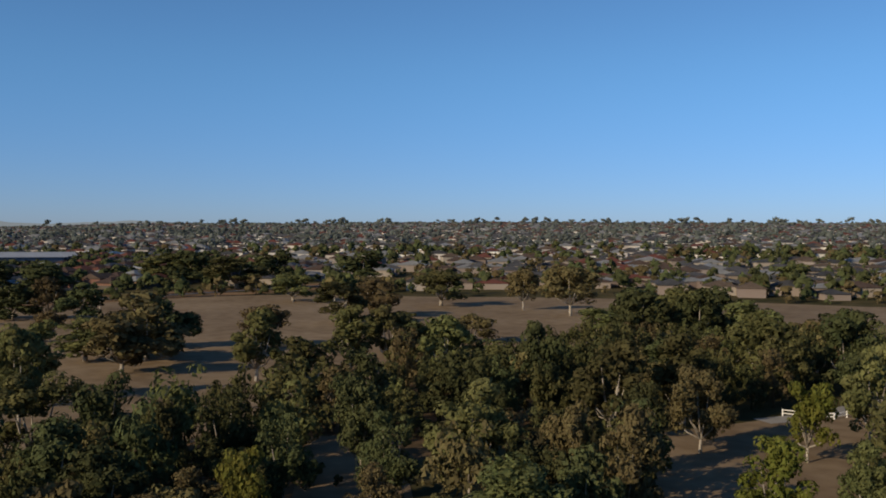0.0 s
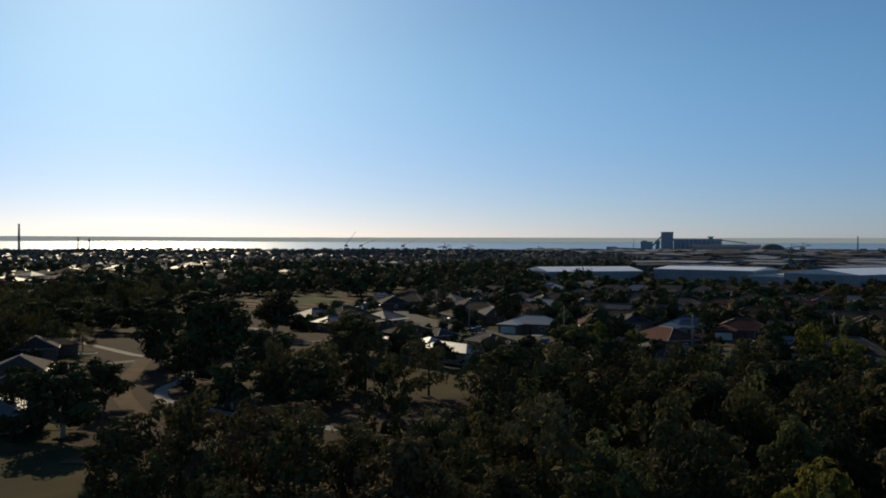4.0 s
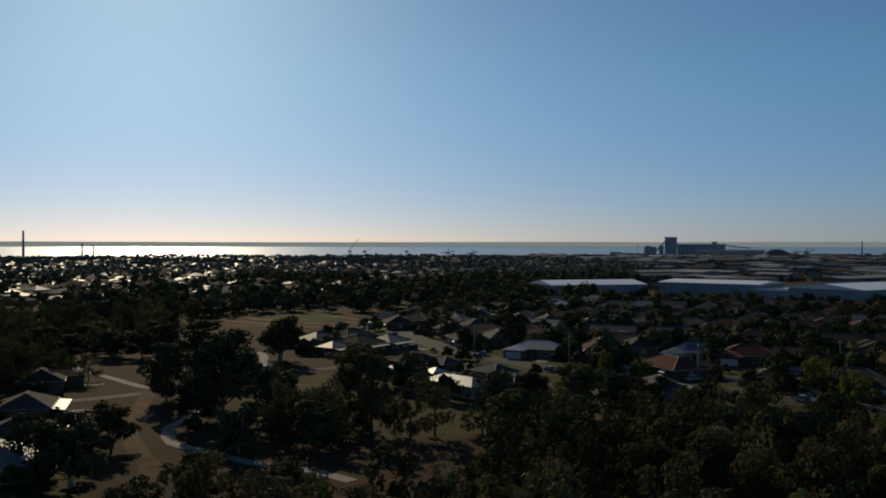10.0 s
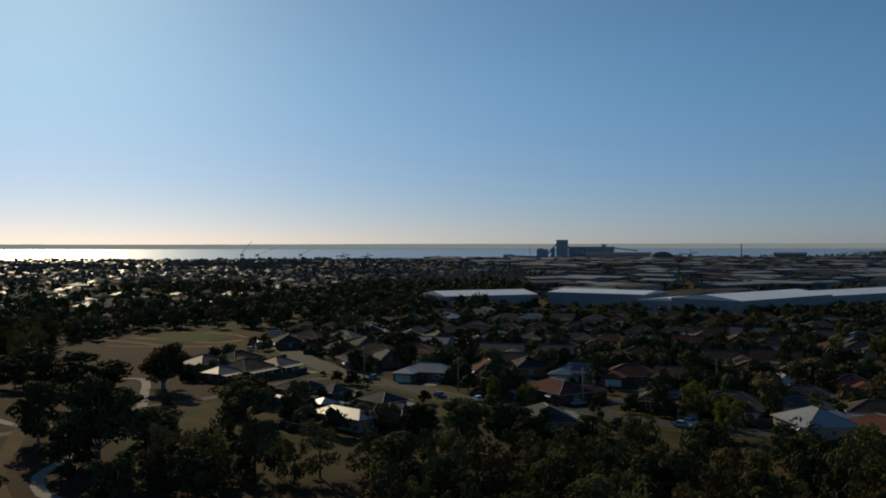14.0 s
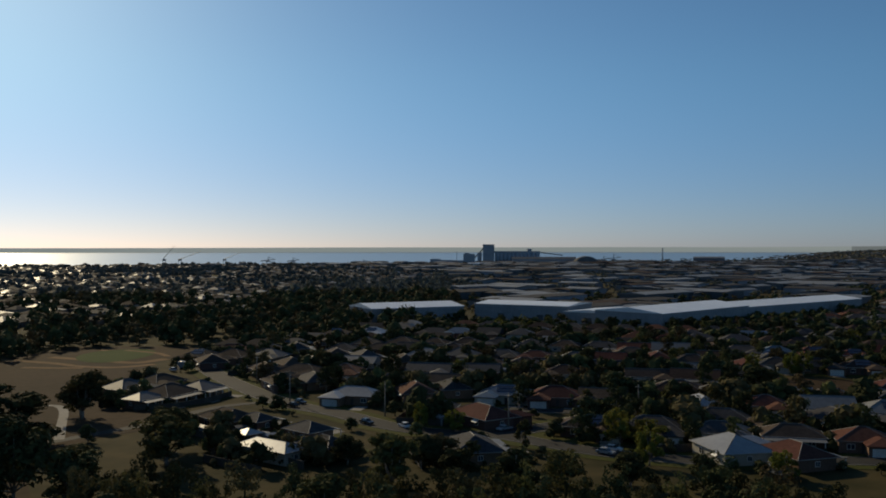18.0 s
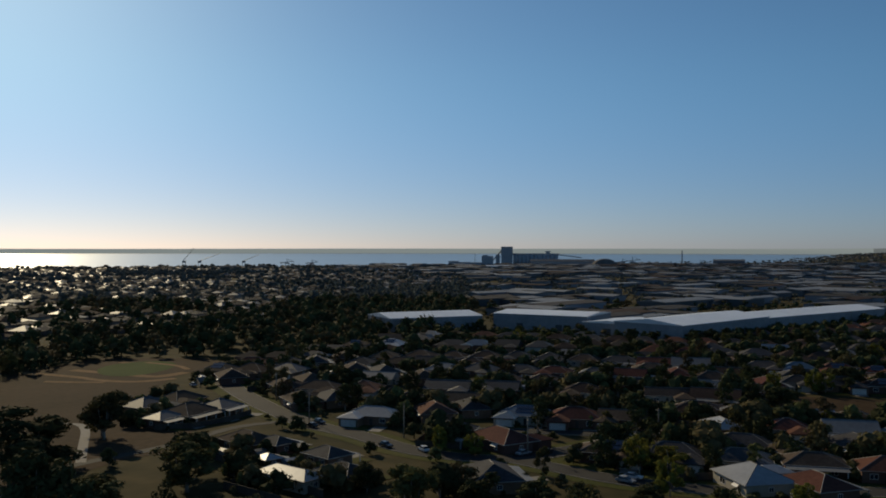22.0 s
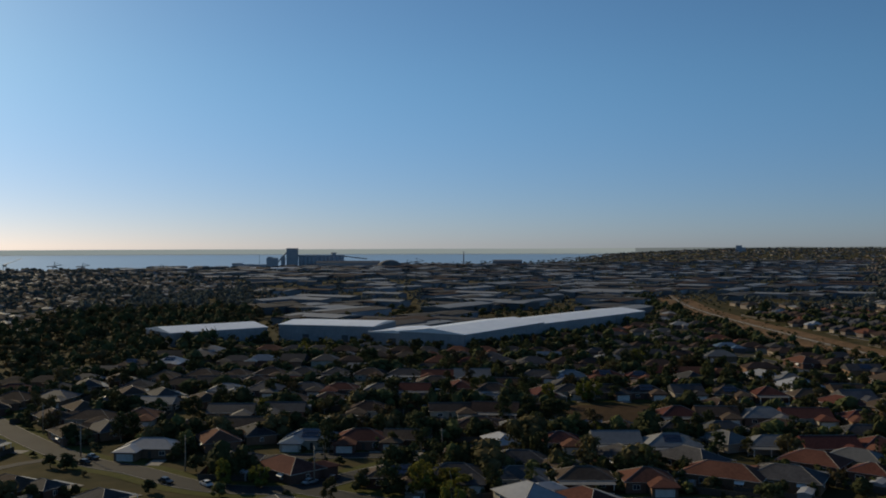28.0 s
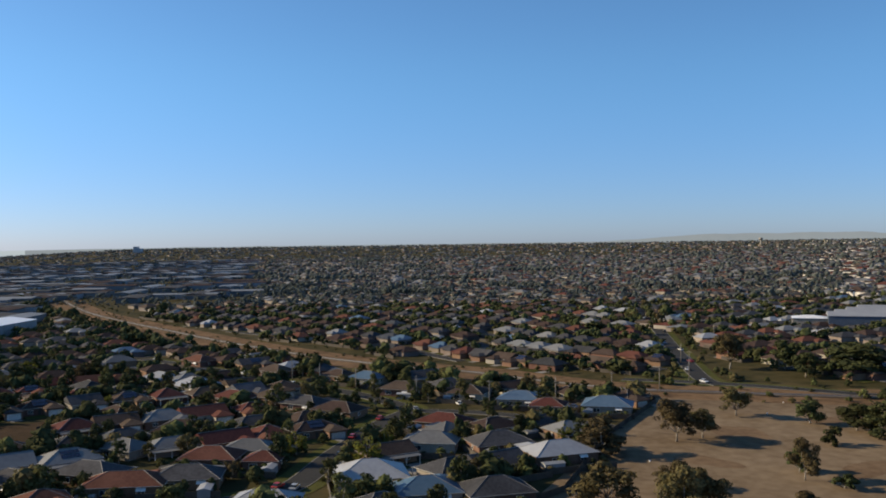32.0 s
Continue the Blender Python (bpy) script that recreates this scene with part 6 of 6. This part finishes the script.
M_PAINTS = [mat(n, c, tuple(k * 1.15 for k in c), 1, 0.2, 0.3, spec=0.5) for n, c in (("white_paint", (0.6, 0.6, 0.6)), ("silver_paint", (0.3, 0.31, 0.32)), ("red_paint", (0.35, 0.03, 0.03)), ("blue_paint", (0.04, 0.07, 0.16)), ("black_paint", (0.02, 0.02, 0.022)))]
M_TYRE = mat("tyre_rubber", (0.015, 0.015, 0.015), (0.025, 0.025, 0.025), 2, 0.2, 0.9)
CAR_MESHES = {}


def car(x, y, turn, paint, word):
    t = thing("car", f"parked {word} car on the street", "car", at=pose(x, y, float(land(x, y)) + 0.19, 0, 0, turn))
    if word not in CAR_MESHES:
        prof = [(-2.2, 0.35), (2.2, 0.35), (2.25, 0.7), (1.3, 0.88), (-2.0, 0.9), (-2.25, 0.75)]
        v = [(px, sy * 0.88, pz) for sy in (-1, 1) for px, pz in prof]
        CAR_MESHES[word] = mesh_of("body", v, [tuple(range(6)), tuple(range(11, 5, -1))] + [(i, (i + 6), (i + 1) % 6 + 6, (i + 1) % 6) for i in range(6)], paint)
    if "cab" not in CAR_MESHES:
        v = [(-1.7, -0.8, 0.89), (1.0, -0.8, 0.89), (1.0, 0.8, 0.89), (-1.7, 0.8, 0.89), (-1.2, -0.65, 1.42), (0.3, -0.65, 1.42), (0.3, 0.65, 1.42), (-1.2, 0.65, 1.42)]
        CAR_MESHES["cab"] = mesh_of("windows", v, [(0, 1, 5, 4), (1, 2, 6, 5), (2, 3, 7, 6), (3, 0, 4, 7)], M_WINDOW)
        CAR_MESHES["wheel"] = Shape().tube([(0, -0.1, 0), (0, 0.1, 0)], [0.32, 0.32], 12).mesh("tyre", M_TYRE)
        CAR_MESHES["rim"] = Shape().tube([(0, -0.105, 0), (0, 0.105, 0)], [0.2, 0.2], 10).mesh("rim", M_STEEL)
    part("body", CAR_MESHES[word], t)
    part("windows", CAR_MESHES["cab"], t, "dark glass")
    part("roof", Shape().box(-1.22, -0.67, 1.42, 0.32, 0.67, 1.46).mesh("roof", paint), t)
    for wx in (-1.4, 1.4):
        for wy in (-0.8, 0.8):
            o = part("wheel", CAR_MESHES["wheel"], t, at=pose(wx, wy, 0.32))
            part("rim", CAR_MESHES["rim"], o)


WORDS5 = ["white", "silver", "red", "dark blue", "black"]
rc = random.Random(77)
for x, y, a in ((181, 166, 20), (208, 161, 5), (163, 336, 80), (356, 19, 20), (520, -137, 8), (357, -8, 15), (153, 236, 100), (157, 188, 75), (172, 133, -80), (236, 37, -10), (300, 28, -15), (331, 21, -20), (412, 65, 40), (450, 95, 40), (470, -129, 8), (345, -50, 60)):
    k = rc.choice((0, 0, 1, 1, 2, 3, 4))
    car(x, y, a, M_PAINTS[k], WORDS5[k])

# cars left at the kerbside of the main streets
for line, half in ROADS[:2] + ROADS[4:5]:
    for i in range(6, len(line) - 2, 7):
        (x0, y0), (x1, y1) = line[i], line[i + 1]
        l, side = math.hypot(x1 - x0, y1 - y0), rc.choice((-1, 1))
        if rc.random() < 0.6:
            k = rc.choice((0, 0, 1, 1, 2, 3, 4))
            o = side * (half - 3.2)
            car(x0 - (y1 - y0) / l * o, y0 + (x1 - x0) / l * o, math.degrees(math.atan2(y1 - y0, x1 - x0)), M_PAINTS[k], WORDS5[k])


def pole(x, y):
    t = thing("power_pole", "slim grey timber power pole with a crossarm", "pole", at=pose(x, y, float(land(x, y)), 0, 0, rc.uniform(0, 180)))
    part("shaft", POLE_SHAFT, t)
    part("crossarm", POLE_ARM, t)


POLE_SHAFT = Shape().tube([(0, 0, -0.4), (0, 0, 10)], [0.2, 0.13], 8).mesh("shaft", M_BARK, True)
POLE_ARM = Shape().box(-1.2, -0.07, 9.2, 1.2, 0.07, 9.36).mesh("crossarm", M_BARK)
line = spline(plan([(300, 48), (276, 25), (250, -14), (262, -50), (290, -80), (330, -88)]), 34)
for x, y in [(p[0] + 5, p[1]) for p in line[::1]]:
    pole(x, y)
for x, y in ((170, 285), (158, 245), (164, 205), (176, 168), (215, 155), (445, 160), (520, 225), (640, 300), (480, -150), (560, -168), (650, -182)):
    pole(x, y)


# white rail fence beside the path in the clearing
RAILBAR = Shape().box(-1.2, -0.04, 0.45, 1.2, 0.04, 0.55).mesh("rail", M_TRIM)
RAILPOST = Shape().box(-0.08, -0.08, -0.3, 0.08, 0.08, 1.15).mesh("post", M_TRIM)
t = thing("rail_fence", "low white painted post and rail fence", "fence")
run = spline([(48, -142), (41, -144), (39.5, -150), (37, -157)], 2.4)
for (x0, y0), (x1, y1) in zip(run, run[1:]):
    a = math.degrees(math.atan2(y1 - y0, x1 - x0))
    L = math.hypot(x1 - x0, y1 - y0) / 2.4
    z = float(land(x0, y0))
    part("post", RAILPOST, t, at=pose(x0, y0, z, 0, 0, a))
    for k in (0.0, 0.5):
        part("rail", RAILBAR, t, at=pose((x0 + x1) / 2, (y0 + y1) / 2, z + k, 0, 0, a) @ Matrix.Diagonal((L, 1, 1, 1)))

# small white markers on the dry field
MARKER = Shape().tube([(0, 0, -0.1), (0, 0, 0.45), (0, 0, 0.5)], [0.2, 0.2, 0.12], 8).mesh("marker_post", M_TRIM, True)
MARKER_CAP = Shape().tube([(0, 0, 0.5), (0, 0, 0.56)], [0.23, 0.2], 8).mesh("cap", M_TRIM, True)
for x, y in ((248, -24), (181, -13), (146, -18), (330, -118), (352, -132), (322, -161), (300, -176), (262, -60)):
    t = thing("field_marker", "small white marker post standing in dry grass", "marker", "markers on the field", pose(x, y, float(land(x, y))))
    part("post", MARKER, t)
    part("cap", MARKER_CAP, t)
